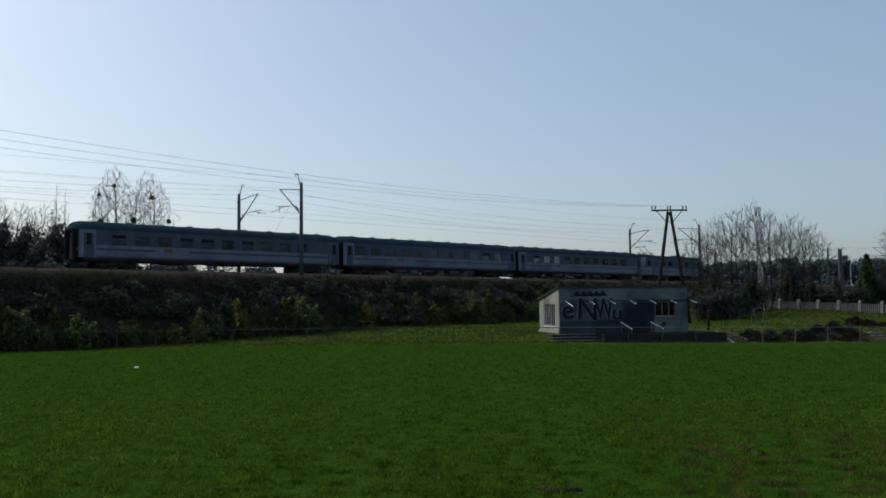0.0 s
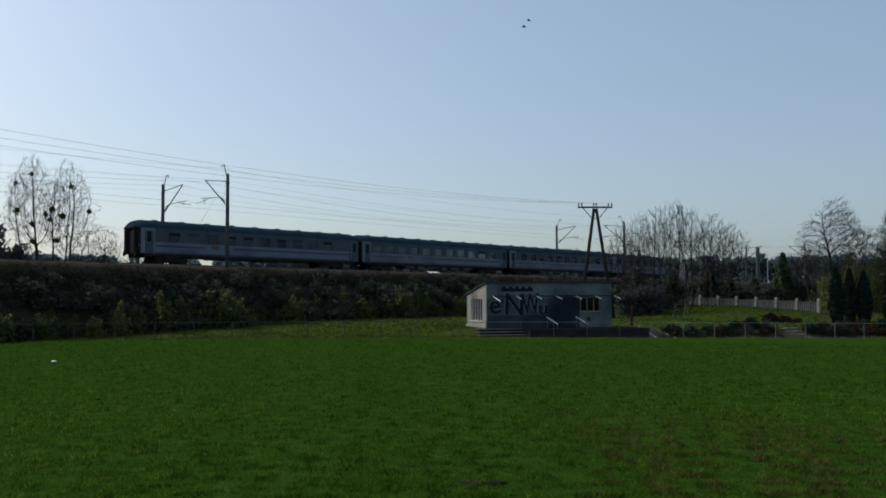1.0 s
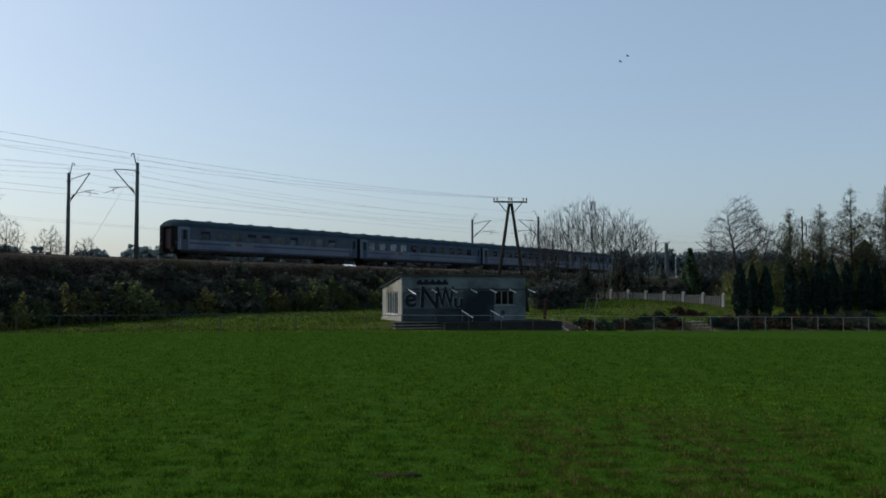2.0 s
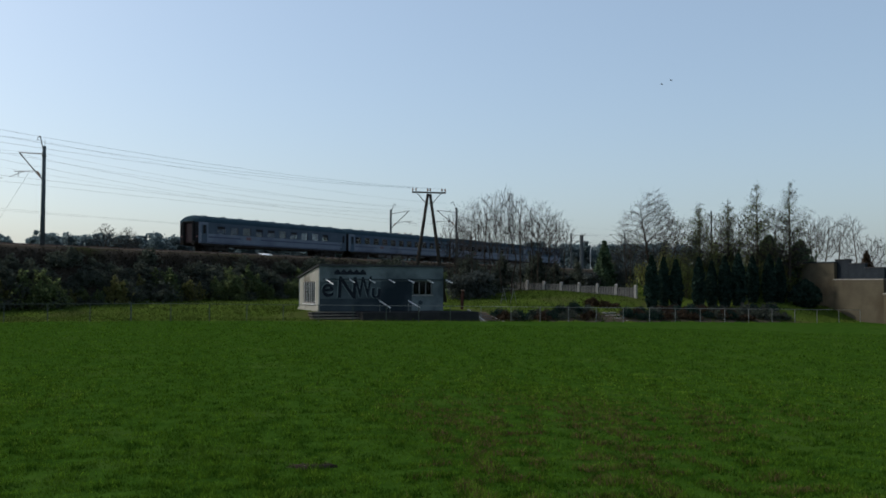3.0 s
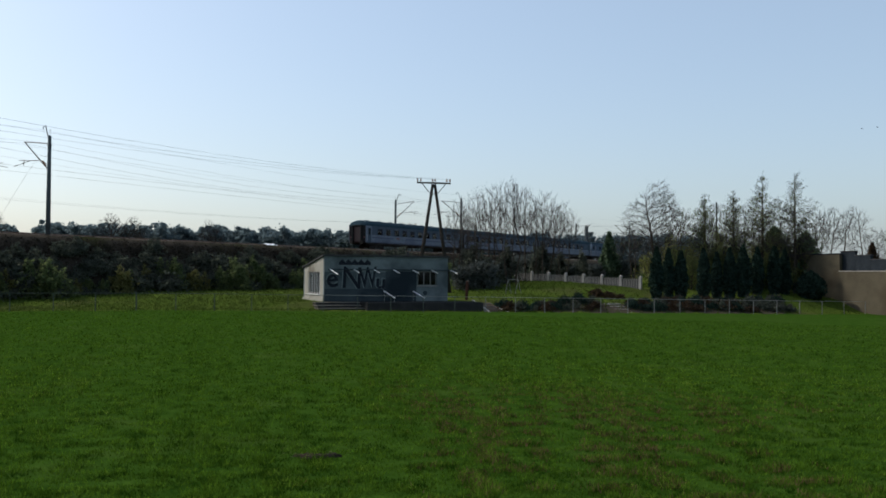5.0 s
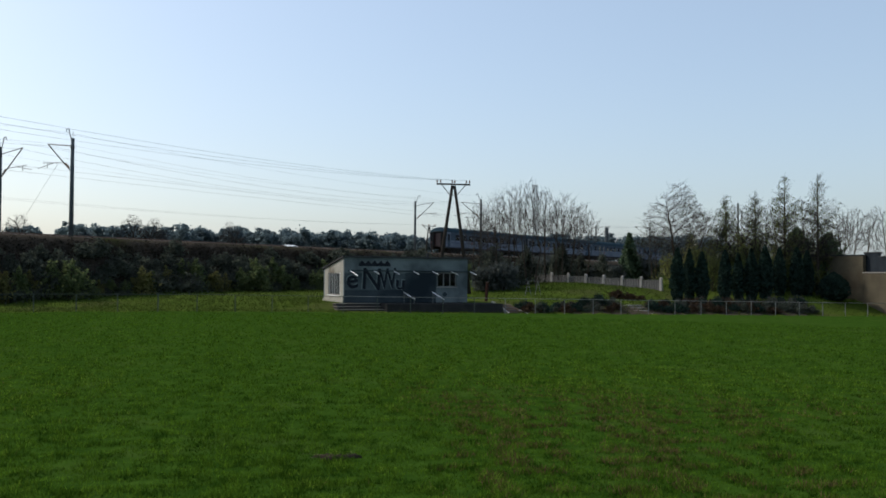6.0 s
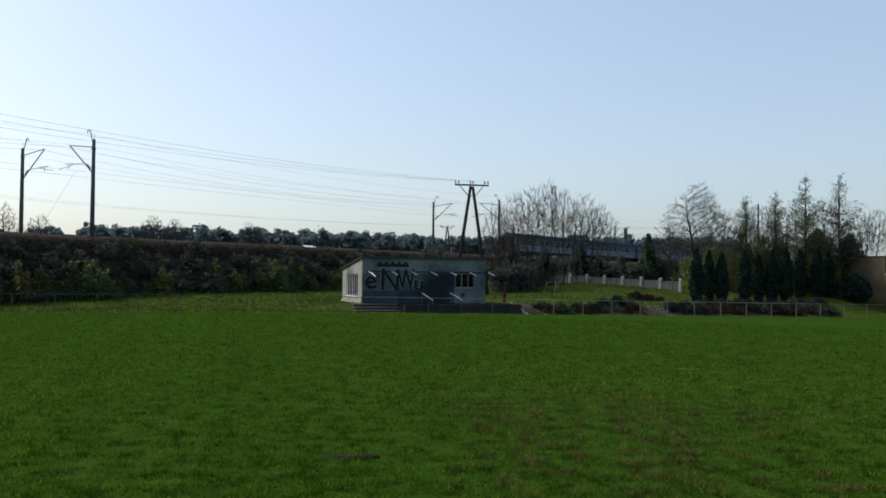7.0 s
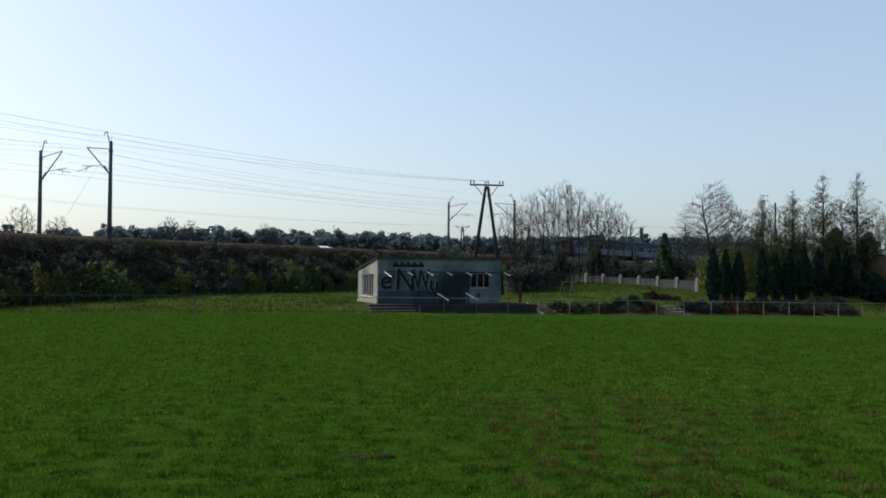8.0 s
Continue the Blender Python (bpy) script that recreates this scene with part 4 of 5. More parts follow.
def larch(x, y, h, label, seed, green=1500):
    """A straight stem with level whorls of fine, drooping branches."""
    rng = np.random.default_rng(seed)
    t = thing("larch_tree", pose(x, y, land(x, y)), label, "tree", "larch trees")
    thick, thin, tips = [], [], []
    n = 24
    for i in range(n):
        a, b = i / n, (i + 1) / n
        thick.append((np.array([0.1 * math.sin(3 * a), 0, h * a - 0.2]), np.array([0.1 * math.sin(3 * b), 0, h * b - 0.2]), 0.17 * (1 - a) + 0.015, 0.17 * (1 - b) + 0.015))
    for _ in range(300):
        f = 0.985 - 0.72 * math.sqrt(rng.uniform())
        reach = (0.29 + 0.06 * math.sin(f * 23 + seed)) * h * (1 - f) ** 0.72 * rng.uniform(0.55, 1.1)
        a = rng.uniform(0, 2 * math.pi)
        p = np.array([0.1 * math.sin(3 * f), 0, h * f])
        d = np.array([math.cos(a), math.sin(a), 0.12 + 0.5 * f])
        r = 0.016 * (1 - f) + 0.009
        for s in range(4):
            q = p + d * reach / 4 + rng.normal(size=3) * 0.03
            thin.append((p, q, r, r * 0.8))
            for _ in range(3):
                e = q + np.array([d[0] * 0.2, d[1] * 0.2, 0]) * reach * rng.uniform(0.2, 0.8) + rng.normal(size=3) * 0.16 + np.array([0, 0, -0.10])
                thin.append((q, e, 0.008, 0.005))
                tips += [e, (q + e) / 2]
            p, r, d = q, r * 0.8, d + np.array([0, 0, 0.05])
    v, f = tubes(thick, 7)
    put(new("trunk", mesh_from("trunk", v, f, BARK, True)), t)
    v, f = tubes(thin, 3)
    put(new("crown", mesh_from("crown", v, f, TWIG)), t)
    tips = np.array(tips)
    pts = tips[rng.integers(0, len(tips), green)] + rng.normal(size=(green, 3)) * 0.07
    v, f = leaves(pts, 0.028, rng)
    put(new("young_foliage", mesh_from("young_foliage", v, f, BUD)), t)
    return t


def columnar(name, label, x, y, h, w, seed, mat=None, z=None, cone=False, count=2600, size=0.075, group="clipped columnar conifers", ragged=0.10, category="conifer"):
    """A dense upright conifer: a stem, an inner body and an outer coat of small sprays."""
    rng = np.random.default_rng(seed)
    t = thing(name, pose(x, y, land(x, y) if z is None else z, 0, 0, seed * 37 % 360), label, category, group)
    put(new("trunk", mesh_from("trunk", *tubes([(np.array([0, 0, -0.2]), np.array([0, 0, h * 0.8]), 0.09, 0.03)], 6), BARK)), t)

    def radius(f):
        if cone:
            return w * (1.02 - f) ** 0.9
        return w * (min(1.0, 0.55 + 1.8 * f) if f < 0.25 else (1 - ((f - 0.25) / 0.75) ** 2.6) + 0.03)
    f = rng.uniform(0.02, 1.0, count) ** 1.1
    a = rng.uniform(0, 2 * math.pi, count)
    r = np.array([radius(q) for q in f]) * rng.uniform(0.55, 1.08, count) * (1 + ragged * np.sin(a * 5 + f * 13 + seed))
    pts = np.stack([r * np.cos(a), r * np.sin(a), f * h], 1)
    v, fc = leaves(pts, size, rng, long=2.0)
    k = len(v)
    rings, m = 9, 10
    for i in range(rings):
        q = 0.02 + 0.93 * i / (rings - 1)
        for j in range(m):
            b = 2 * math.pi * j / m
            rr = radius(q) * 0.72 * (1 + 0.1 * math.sin(3 * b + q * 9))
            v.append((rr * math.cos(b), rr * math.sin(b), q * h))
    for i in range(rings - 1):
        for j in range(m):
            fc.append((k + i * m + j, k + i * m + (j + 1) % m, k + (i + 1) * m + (j + 1) % m, k + (i + 1) * m + j))
    put(new("foliage", mesh_from("foliage", v, fc, mat or THUJA)), t)
    return t


def shrub(name, label, h, w, seed, mat, count=900, size=0.10, group="", dense=True):
    """A many-stemmed shrub with an uneven crown, standing at the origin."""
    rng = np.random.default_rng(seed)
    t = thing(name, Matrix.Identity(4), label, "shrub", group)
    stems, plumes = [], []
    for _ in range(15):
        a, far = rng.uniform(0, 2 * math.pi), rng.uniform(0.1, 1.0)
        top = np.array([math.cos(a) * w * far * 0.85, math.sin(a) * w * far * 0.85, h * rng.uniform(0.55, 1.05) * (1 - 0.45 * far)])
        mid = top * np.array([0.4, 0.4, 0.45]) + rng.normal(size=3) * 0.08
        stems += [(np.array([0, 0, -0.2]), mid, 0.045, 0.03), (mid, top, 0.03, 0.010)]
        plumes.append((mid, top))
        for _ in range(5):
            stems.append((mid + (top - mid) * rng.uniform(0, 1), top + rng.normal(size=3) * w * 0.22 + np.array([0, 0, 0.15 * h * rng.uniform()]), 0.012, 0.005))
    put(new("stem", mesh_from("stem", *tubes(stems, 4), TWIG)), t)
    per = count // len(plumes)
    pts = []
    for a, b in plumes:     # leaves thickest round the middle of each stem, thin at its tip
        q = rng.beta(1.6, 1.5, (per, 1)) * 1.12
        pts.append(a + (b - a) * q + rng.normal(size=(per, 3)) * np.array([w, w, w * 0.8]) * 0.20 * (1.15 - 0.75 * q))
    low = rng.normal(size=(count // 3, 3)) * np.array([w * 0.42, w * 0.42, h * 0.16]) + np.array([0, 0, h * 0.22])
    pts = np.concatenate(pts + [low])
    pts[:, 2] = np.abs(pts[:, 2])
    v, f = leaves(pts, size, rng)
    put(new("foliage", mesh_from("foliage", v, f, mat)), t)
    return t


def scatter(kinds, places, rng, zfun=land, lo=0.75, hi=1.25):
    """Copies of shrubs at plan positions; the first of each kind takes a place itself."""
    used = set()
    for i, (x, y) in enumerate(places):
        k = kinds[int(rng.integers(len(kinds)))] if i >= len(kinds) else kinds[i]
        s = rng.uniform(lo, hi)
        m = pose(x, y, zfun(x, y) - 0.05, 0, 0, rng.uniform(0, 360))
        if id(k) in used:
            o = copy_thing(k, m)
            o.scale = (s, s, s * rng.uniform(0.85, 1.15))
        else:
            used.add(id(k))
            k.matrix_basis = m


def at(bearing, distance):
    return spot(bearing, distance)


# scrub on the embankment
rng = np.random.default_rng(5)
greens = [shrub("scrub_bush", "loose olive-green scrub bush on the embankment foot", h, w, s, SCRUB, 1600, 0.066, "embankment scrub") for h, w, s in ((2.6, 1.25, 1), (2.2, 1.1, 2), (3.0, 1.1, 3))]
greens += [shrub("scrub_bush", "yellowish young scrub bush on the embankment foot", h, w, s, SCRUBGOLD, 1400, 0.066, "embankment scrub") for h, w, s in ((2.0, 1.0, 4), (2.5, 0.9, 6))]
browns = [shrub("bramble_bush", "leafless dark brown bramble thicket on the embankment slope", h, w, s, SCRUBDARK, 1150, 0.064, "embankment brambles") for h, w, s in ((1.55, 1.5, 11), (1.2, 1.5, 12), (1.9, 1.3, 13))]
places = []
x = 2.0
while x < 128:
    places.append((x, 59.9 + rng.uniform(-0.9, 1.2)))
    x += rng.uniform(0.6, 2.0)
scatter(greens, places, rng, lo=0.55, hi=1.15)
places = []
x = -2.0
while x < 135:
    places.append((x, 62.3 + rng.uniform(-0.6, 0.4)))
    places.append((x + 0.5, 61.5 + rng.uniform(-0.4, 0.4)))
    places.append((x + 0.3, 60.4 + rng.uniform(-0.5, 0.5)))
    x += rng.uniform(1.0, 1.75)
scatter(browns, places, rng, lo=0.5, hi=1.15)


def crest_brambles():
    """Low straggling brambles all along the embankment just under its crest."""
    rng = np.random.default_rng(15)
    n = 26000
    x, y = rng.uniform(-4, 132, n), 62.75 + rng.normal(size=n) * 0.35
    clump = 0.5 + 0.25 * np.sin(x * 2.1 + np.sin(x * 0.7) * 3) + 0.25 * np.sin(x * 5.3)
    z = np.array([land(a, b) for a, b in zip(x, y)]) + rng.uniform(0, 0.7, n) * clump
    v, f = leaves(np.stack([x, y, z], 1), 0.055, rng)
    tagged(new("crest_brambles", mesh_from("crest_brambles", v, f, BRAMBLE)), "low brown brambles along the embankment crest", "brambles", kind="stuff")


crest_brambles()

# trees behind the railway, west
bare_tree(*at(-19.8, 103), 15.6, "tall leafless tree with dark mistletoe balls behind the railway", 122, 3.0, 0.30, stems=3, aims=1300, lean=0.16, lift=0.3, mistletoe=6, ground_z=2.0)
bare_tree(*at(-17.9, 104), 15.3, "tall leafless tree with dark mistletoe balls and low sweeping limbs", 222, 3.0, 0.28, stems=3, aims=1200, lean=0.12, lift=0.3, mistletoe=6, ground_z=2.0)
bare_tree(*at(-16.2, 106), 9.0, "smaller leafless tree behind the railway", 26, 3.2, 0.20, stems=3, aims=700, lean=0.5, mistletoe=1, ground_z=2.0)
for b, d, h, s, mst in ((-26.2, 108, 13.2, 23, 4), (-24.7, 112, 12.6, 24, 4), (-23.6, 106, 11.6, 25, 3), (-28.0, 104, 13.5, 27, 3)):
    bare_tree(*at(b, d), h, "leafless tree with mistletoe above the hedgerow", s, 2.4, 0.35, stems=2, aims=800, lean=0.15, mistletoe=mst, ground_z=2.0)
for b, s in ((-22.9, 28), (-22.45, 29)):
    bare_tree(*at(b, 110), 14.4 if s == 28 else 14.0, "slender upright poplar without leaves", s, 0.95, 0.25, aims=700, lean=0.0, ground_z=2.0, name="poplar_tree", narrow=True, lift=0.6, step=0.35)
for b, d, h, s in ((-13.5, 190, 13.2, 31), (-11.6, 200, 11.8, 32), (-5.4, 350, 22, 33), (-4.2, 350, 20.5, 34), (0.2, 360, 20.5, 35)):
    bare_tree(*at(b, d), h, "distant leafless round-crowned tree", s, h * 0.27, 0.28, aims=800, tip=0.022 if d < 300 else 0.035, ground_z=2.0, step=0.4, kill=0.5, twig=0.9)
rng = np.random.default_rng(8)
back = [shrub("hedgerow_bush", "dark leafless hedgerow bush behind the railway", 5.0, 2.8, 41, HEDGEROW, 1200, 0.14, "hedgerow bushes"), shrub("hedgerow_bush", "dark leafless hedgerow bush behind the railway", 6.0, 2.6, 42, HEDGEROW, 1200, 0.14, "hedgerow bushes")]
big = [shrub("hedgerow_bush", "high dark leafless hedgerow bush behind the railway", 8.6, 3.4, 43, HEDGEROW, 6500, 0.10, "hedgerow bushes"), shrub("hedgerow_bush", "high dark leafless hedgerow bush behind the railway", 7.6, 3.2, 44, HEDGEROW, 6000, 0.10, "hedgerow bushes")]
scatter(big, [at(b, 101 + rng.uniform(-3, 5)) for b in (-29.5, -28.6, -27.9, -27.2, -26.6, -26.0, -25.4, -24.8, -24.2, -23.6, -23.0, -22.4, -21.8)], rng, lambda x, y: 2.0, 1.0, 1.3)
scatter(back, [at(b, 98 + rng.uniform(-4, 6)) for b in (-29, -27.6, -26.6, -25.4, -24.4, -23.3, -22.2, -21.0, -17.0)], rng, lambda x, y: 2.0, 0.85, 1.2)

# many-stemmed trees beside the building
for b, d, h, w, s, n in ((15.5, 90, 8.2, 1.8, 58, 3), (16.5, 88, 9.0, 2.0, 51, 4), (17.5, 92, 9.9, 2.1, 52, 4), (18.6, 90, 10.1, 2.0, 53, 4), (19.6, 95, 9.5, 2.1, 54, 4), (20.8, 94, 8.7, 2.3, 55, 3), (21.8, 97, 8.0, 2.1, 56, 3)):
    bare_tree(*at(b, d), h, "many-stemmed leafless tree beside the changing rooms", s, w, 0.30, stems=n, aims=700, lean=0.24, lift=0.3, twig=0.8, tip=0.0095, point=0.5)
rng = np.random.default_rng(9)
dark = [shrub("dark_bush", "tangled dark brown bush under bare trees", 3.0, 1.6, 61, HEDGEROW, 2400, 0.066, "dark bushes"), shrub("dark_bush", "tangled dark green-brown bush under bare trees", 3.3, 1.5, 62, SCRUBDARK, 2400, 0.066, "dark bushes")]
scatter(dark, [at(b, d) for b, d in ((15.9, 86), (16.9, 93), (16.5, 89), (18.0, 92), (17.4, 90), (17.0, 87), (18.4, 94), (19.6, 104), (20.3, 103), (21.0, 105), (21.7, 104), (22.4, 105), (23.1, 104), (23.9, 103), (25.3, 106), (26.1, 104), (20.6, 96))], rng, lo=0.8, hi=1.2)
columnar("spruce_tree", "dark green pointed spruce behind the white fence", *at(24.72, 104), 5.3, 1.45, 63, PINE, cone=True, count=2600, size=0.12, group="", ragged=0.25, category="tree")

# larches, broad tree and columnar conifers to the east
bare_tree(*at(27.55, 93), 10.2, "broad-crowned leafless tree with fine twigs", 71, 3.3, 0.22, aims=2300, top=1.8, point=0.6, lift=0.35, buds=400, tip=0.010)
for b, d, h, s, g in ((30.35, 92, 9.2, 72, 5000), (32.0, 93, 9.4, 73, 3500), (33.63, 95, 11.0, 74, 4500), (35.42, 95, 11.9, 75, 3500)):
    larch(*at(b, d), h, "slim larch with a haze of first green needles", s, g)
for b, d, h, s in ((29.2, 99, 7.0, 76), (31.2, 100, 7.4, 77), (32.8, 99, 7.6, 78), (34.5, 100, 8.2, 79), (26.1, 99, 5.6, 80), (36.4, 101, 7.8, 81), (37.3, 108, 7.8, 82), (38.5, 112, 8.0, 83), (39.9, 110, 5.6, 84)):
    bare_tree(*at(b, d), h, "fine-twigged leafless tree beyond the garden", s, 2.0, 0.3, stems=2, aims=600, lean=0.15, buds=250 if b < 36 else 0)
rng = np.random.default_rng(10)
spring = [shrub("willow_bush", "tall shrub in thin yellow-green spring leaf", 4.8, 1.6, 91, BUD, 2000, 0.042, "spring shrubs"), shrub("willow_bush", "tall shrub in thin yellow-green spring leaf", 4.2, 1.4, 92, BUD, 1700, 0.042, "spring shrubs")]
scatter(spring, [at(b, d) for b, d in ((28.6, 92), (29.1, 94), (29.6, 91), (30.3, 94), (30.9, 92), (31.5, 94), (32.2, 93), (32.9, 93), (33.6, 94), (34.2, 94), (35.0, 95))], rng, lo=0.8, hi=1.1)
thicket = [shrub("thicket_bush", "tall dark olive thicket bush behind the thujas", h, w, k, THICKET, 1500, 0.05, "thicket bushes") for h, w, k in ((4.3, 1.9, 93), (5.2, 1.8, 94), (3.6, 2.0, 95))]
scatter(thicket, [at(b, 96 + (i % 3) * 1.4) for i, b in enumerate((27.2, 28.3, 29.4, 30.3, 31.2, 32.1, 33.0, 33.8, 34.6, 35.4))], rng, lo=0.8, hi=1.15)
for b, d, h, k in ((36.0, 97, 5.9, 96), (34.3, 98, 5.6, 97)):
    columnar("pine_tree", "dark spreading pine among the larches", *at(b, d), h, 1.5, k, PINE, count=1500, size=0.12, group="dark pines", ragged=0.4, category="tree")
for i, (b, d, h, w) in enumerate(((27.55, 84, 4.4, 0.62), (28.25, 84.5, 4.3, 0.52), (28.98, 84, 4.1, 0.62), (30.3, 84, 4.3, 0.66), (31.05, 84.5, 3.9, 0.58), (31.8, 84, 4.2, 0.70), (32.55, 84, 4.3, 0.78), (33.35, 84.5, 3.9, 0.66), (34.3, 84, 4.0, 0.72), (34.85, 84.3, 3.7, 0.66))):
    columnar("thuja", "dark green columnar thuja in a planted row", *at(b, d + 0.9 * (b - 27.5)), h * (1.06 + 0.008 * (b - 27.5)), w * (0.94 if b < 30 else 0.84), 101 + i)
columnar("round_yew", "broad dark green yew bush before the beige wall", *at(36.26, 91), 2.5, 1.3, 121, count=3000, group="")
columnar("young_thuja", "small brownish cone-shaped thuja by the wall", *at(39.5, 92), 3.6, 0.55, 122, RUSTBUSH, z=2.0, count=1200, group="")

# low shrubs on the grass bank behind the fence
rng = np.random.default_rng(12)
low = [shrub("low_shrub", "low rust-brown shrub on the grass bank", 0.85, 0.95, 131, RUSTBUSH, 700, 0.05, "bank shrubs"), shrub("low_shrub", "low dark green shrub on the grass bank", 0.9, 1.0, 132, THUJA, 800, 0.05, "bank shrubs"), shrub("low_shrub", "low dark brown shrub on the grass bank", 0.8, 0.9, 133, SCRUBDARK, 700, 0.05, "bank shrubs")]
places = []
for u0, u1 in ((30.3, 38.5), (41.5, 44.0), (44.8, 48.2), (49.2, 50.8), (51.5, 57.5)):
    u = u0
    while u < u1:
        places.append(uv(u, 63.2 + rng.uniform(-0.25, 0.4)))
        places.append(uv(u + 0.3, 64.3 + rng.uniform(-0.2, 0.5)))
        u += rng.uniform(0.6, 1.0)
scatter(low, places, rng, lo=0.6, hi=0.95)
scatter([shrub("low_hedge_bush", "low reddish-brown hedge bush before the thujas", 0.9, 1.1, 134, RUSTBUSH, 700, 0.06, "low hedge")],
        [at(b, 82 + rng.uniform(-1, 1)) for b in (24.0, 24.7, 25.4, 28.0, 28.8, 29.6, 30.4, 31.2, 32.0, 32.8)], rng, lo=0.45, hi=0.75)


# ---------------------------------------------------------------- walls and small structures, east
def panel_fence():
    a, b = Vector((*at(26.6, 88), 0)), Vector((*at(19.0, 96), 0))
    f = thing("concrete_panel_fence", Matrix.Identity(4), "whitewashed concrete fence of posts and ribbed panels", "fence")
    n = 7
    turn = math.degrees(math.atan2((b - a).y, (b - a).x))
    L = (b - a).length / n
    post = bpy.data.meshes.new("post")
    bm = boxed(-0.12, 0.12, -0.12, 0.12, -0.5, 1.30, bevel=0.02)
    bmesh.ops.create_cone(bm, cap_ends=True, segments=4, radius1=0.2, radius2=0.03, depth=0.1, matrix=Matrix.Translation((0, 0, 1.35)) @ Matrix.Rotation(radians(45), 4, "Z"))
    bm.to_mesh(post)
    bm.free()
    post.materials.append(WALLWHITE)
    # Panel behind the slats is coloured dark as the shade in their gaps.
    panel = bpy.data.meshes.new("panel")
    bm = boxed(0.12, L - 0.12, -0.03, 0.03, -0.4, 1.08)
    bm.to_mesh(panel)
    bm.free()
    panel.materials.append(SHADECONC)
    slat = bpy.data.meshes.new("slat")
    bm = boxed(0, 0.09, -0.03, 0.03, 0.0, 1.12, bevel=0.01)
    bm.to_mesh(slat)
    bm.free()
    slat.materials.append(PANELGREY)
    k = int((L - 0.3) / 0.17)
    for i in range(n + 1):
        p = a.lerp(b, i / n)
        z = 1.08 + 0.52 * i / n
        piece("post", post, f, pose(p.x, p.y, z, 0, 0, turn))
        if i < n:
            pn = piece("panel", panel, f, pose(p.x, p.y, z + 0.02, 0, 0, turn))
            for j in range(k):
                for side in (-1, 1):
                    piece("slat", slat, pn, pose(0.16 + j * (L - 0.32) / k, 0.05 * side, 0))


panel_fence()


def wall_run(name, label, pts, zt, zb, thick, mat, coping=None, kind="structure"):
    """A straight wall between two plan points, with an overhanging coping."""
    (x0, y0), (x1, y1) = pts
    L = math.hypot(x1 - x0, y1 - y0)
    t = thing(name, pose(x0, y0, 0, 0, 0, math.degrees(math.atan2(y1 - y0, x1 - x0))), label, "wall", kind=kind)
    part("wall", boxed(0, L, 0, thick, zb, zt), mat, t)
    if coping:
        part("coping", boxed(-0.05, L + 0.05, -0.06, thick + 0.06, zt, zt + 0.09, bevel=0.01), coping, t)
    return t


A, B2, C2, D2 = at(33.8, 99.5), at(37.8, 92.8), at(40.35, 88.0), at(43.5, 82.0)
wall_run("garden_wall_high", "tall beige rendered wall with tree shadows", (A, B2), 4.62, -1.5, 0.35, BEIGE, SLATE)
wall_run("garden_wall_middle", "beige rendered wall topped by sheet cladding", (B2, C2), 3.0, -1.5, 0.3, BEIGE, CONCRETE)
wall_run("garden_wall_low", "low beige rendered wall", (C2, D2), 1.75, -1.5, 0.3, BEIGE, CONCRETE)
for b0, b1, d0, d1, z in ((37.86, 38.62, 93.4, 92.0, 4.85), (38.63, 39.42, 92.0, 90.6, 4.45), (39.43, 40.4, 90.6, 89.0, 4.05), (40.42, 44.0, 89.4, 83.0, 3.85)):
    w = wall_run("sheet_wall", "dark blue-grey sheet-clad outbuilding wall above the garden wall", (at(b0, d0), at(b1, d1)), z, -1.0, 0.25, SLATE, FELT, "")
    w["category"] = "outbuilding wall"
pole = thing("lamp_pole", pose(*at(41.55, 83), -0.6), "plain grey steel pole beside the wall", "pole")
part("shaft", rodded((0, 0, -0.3), (0, 0, 7.6), 0.09, 0.07, 10), GALV, pole)
part("box", boxed(-0.35, -0.09, -0.1, 0.1, 4.2, 4.9, bevel=0.02), GREYPAINT, pole)


def tower():
    x, y = at(18.97, 240)
    t = thing("antenna_tower", pose(x, y, 2.0), "distant slender steel lattice antenna tower", "tower")
    h, w = 24.3, 0.5
    segs = []
    for i in range(12):
        a, b = h * i / 12, h * (i + 1) / 12
        c = [np.array([w * sx, w * sy, 0]) for sx, sy in ((-1, -1), (1, -1), (1, 1), (-1, 1))]
        for j in range(4):
            p, q = c[j], c[(j + 1) % 4]
            segs += [(p + UP * a, p + UP * b, 0.06, 0.06), (p + UP * a, q + UP * b, 0.035, 0.035), (p + UP * b, q + UP * b, 0.035, 0.035)]
    put(new("lattice", mesh_from("lattice", *tubes(segs, 4), GALV)), t)
    for z in (19.8, 22.0, 22.9):
        part("antenna", boxed(-0.85, -0.62, -0.12, 0.12, z, z + 1.4), GALV, t)
        part("antenna", boxed(0.62, 0.85, -0.12, 0.12, z, z + 1.4), GALV, t)


tower()
for b, d, h, r, lab in ((23.34, 205, 11.85, 0.48, "thick grey concrete pole behind the railway"),):
    p = thing("concrete_pole", pose(*at(b, d), 1.5), lab, "pole", "concrete poles")
    part("shaft", rodded((0, 0, -0.4), (0, 0, h), r, r * 0.85, 10), POLE, p)
    part("cap", rodded((0, 0, h), (0, 0, h + 0.12), r * 0.95), STEEL, p)
lamp = thing("street_lamp", pose(*at(23.87, 225), 2.0), "curved-arm street lamp far behind the railway", "street lamp")
bm = rod(bmesh.new(), (0, 0, -0.3), (0, 0, 9.2), 0.11, 0.08)
rod(bm, (0, 0, 9.2), (0.5, -0.35, 10.1), 0.07)
rod(bm, (0.5, -0.35, 10.1), (2.6, -1.85, 10.35), 0.06)
part("post", bm, GALV, lamp)
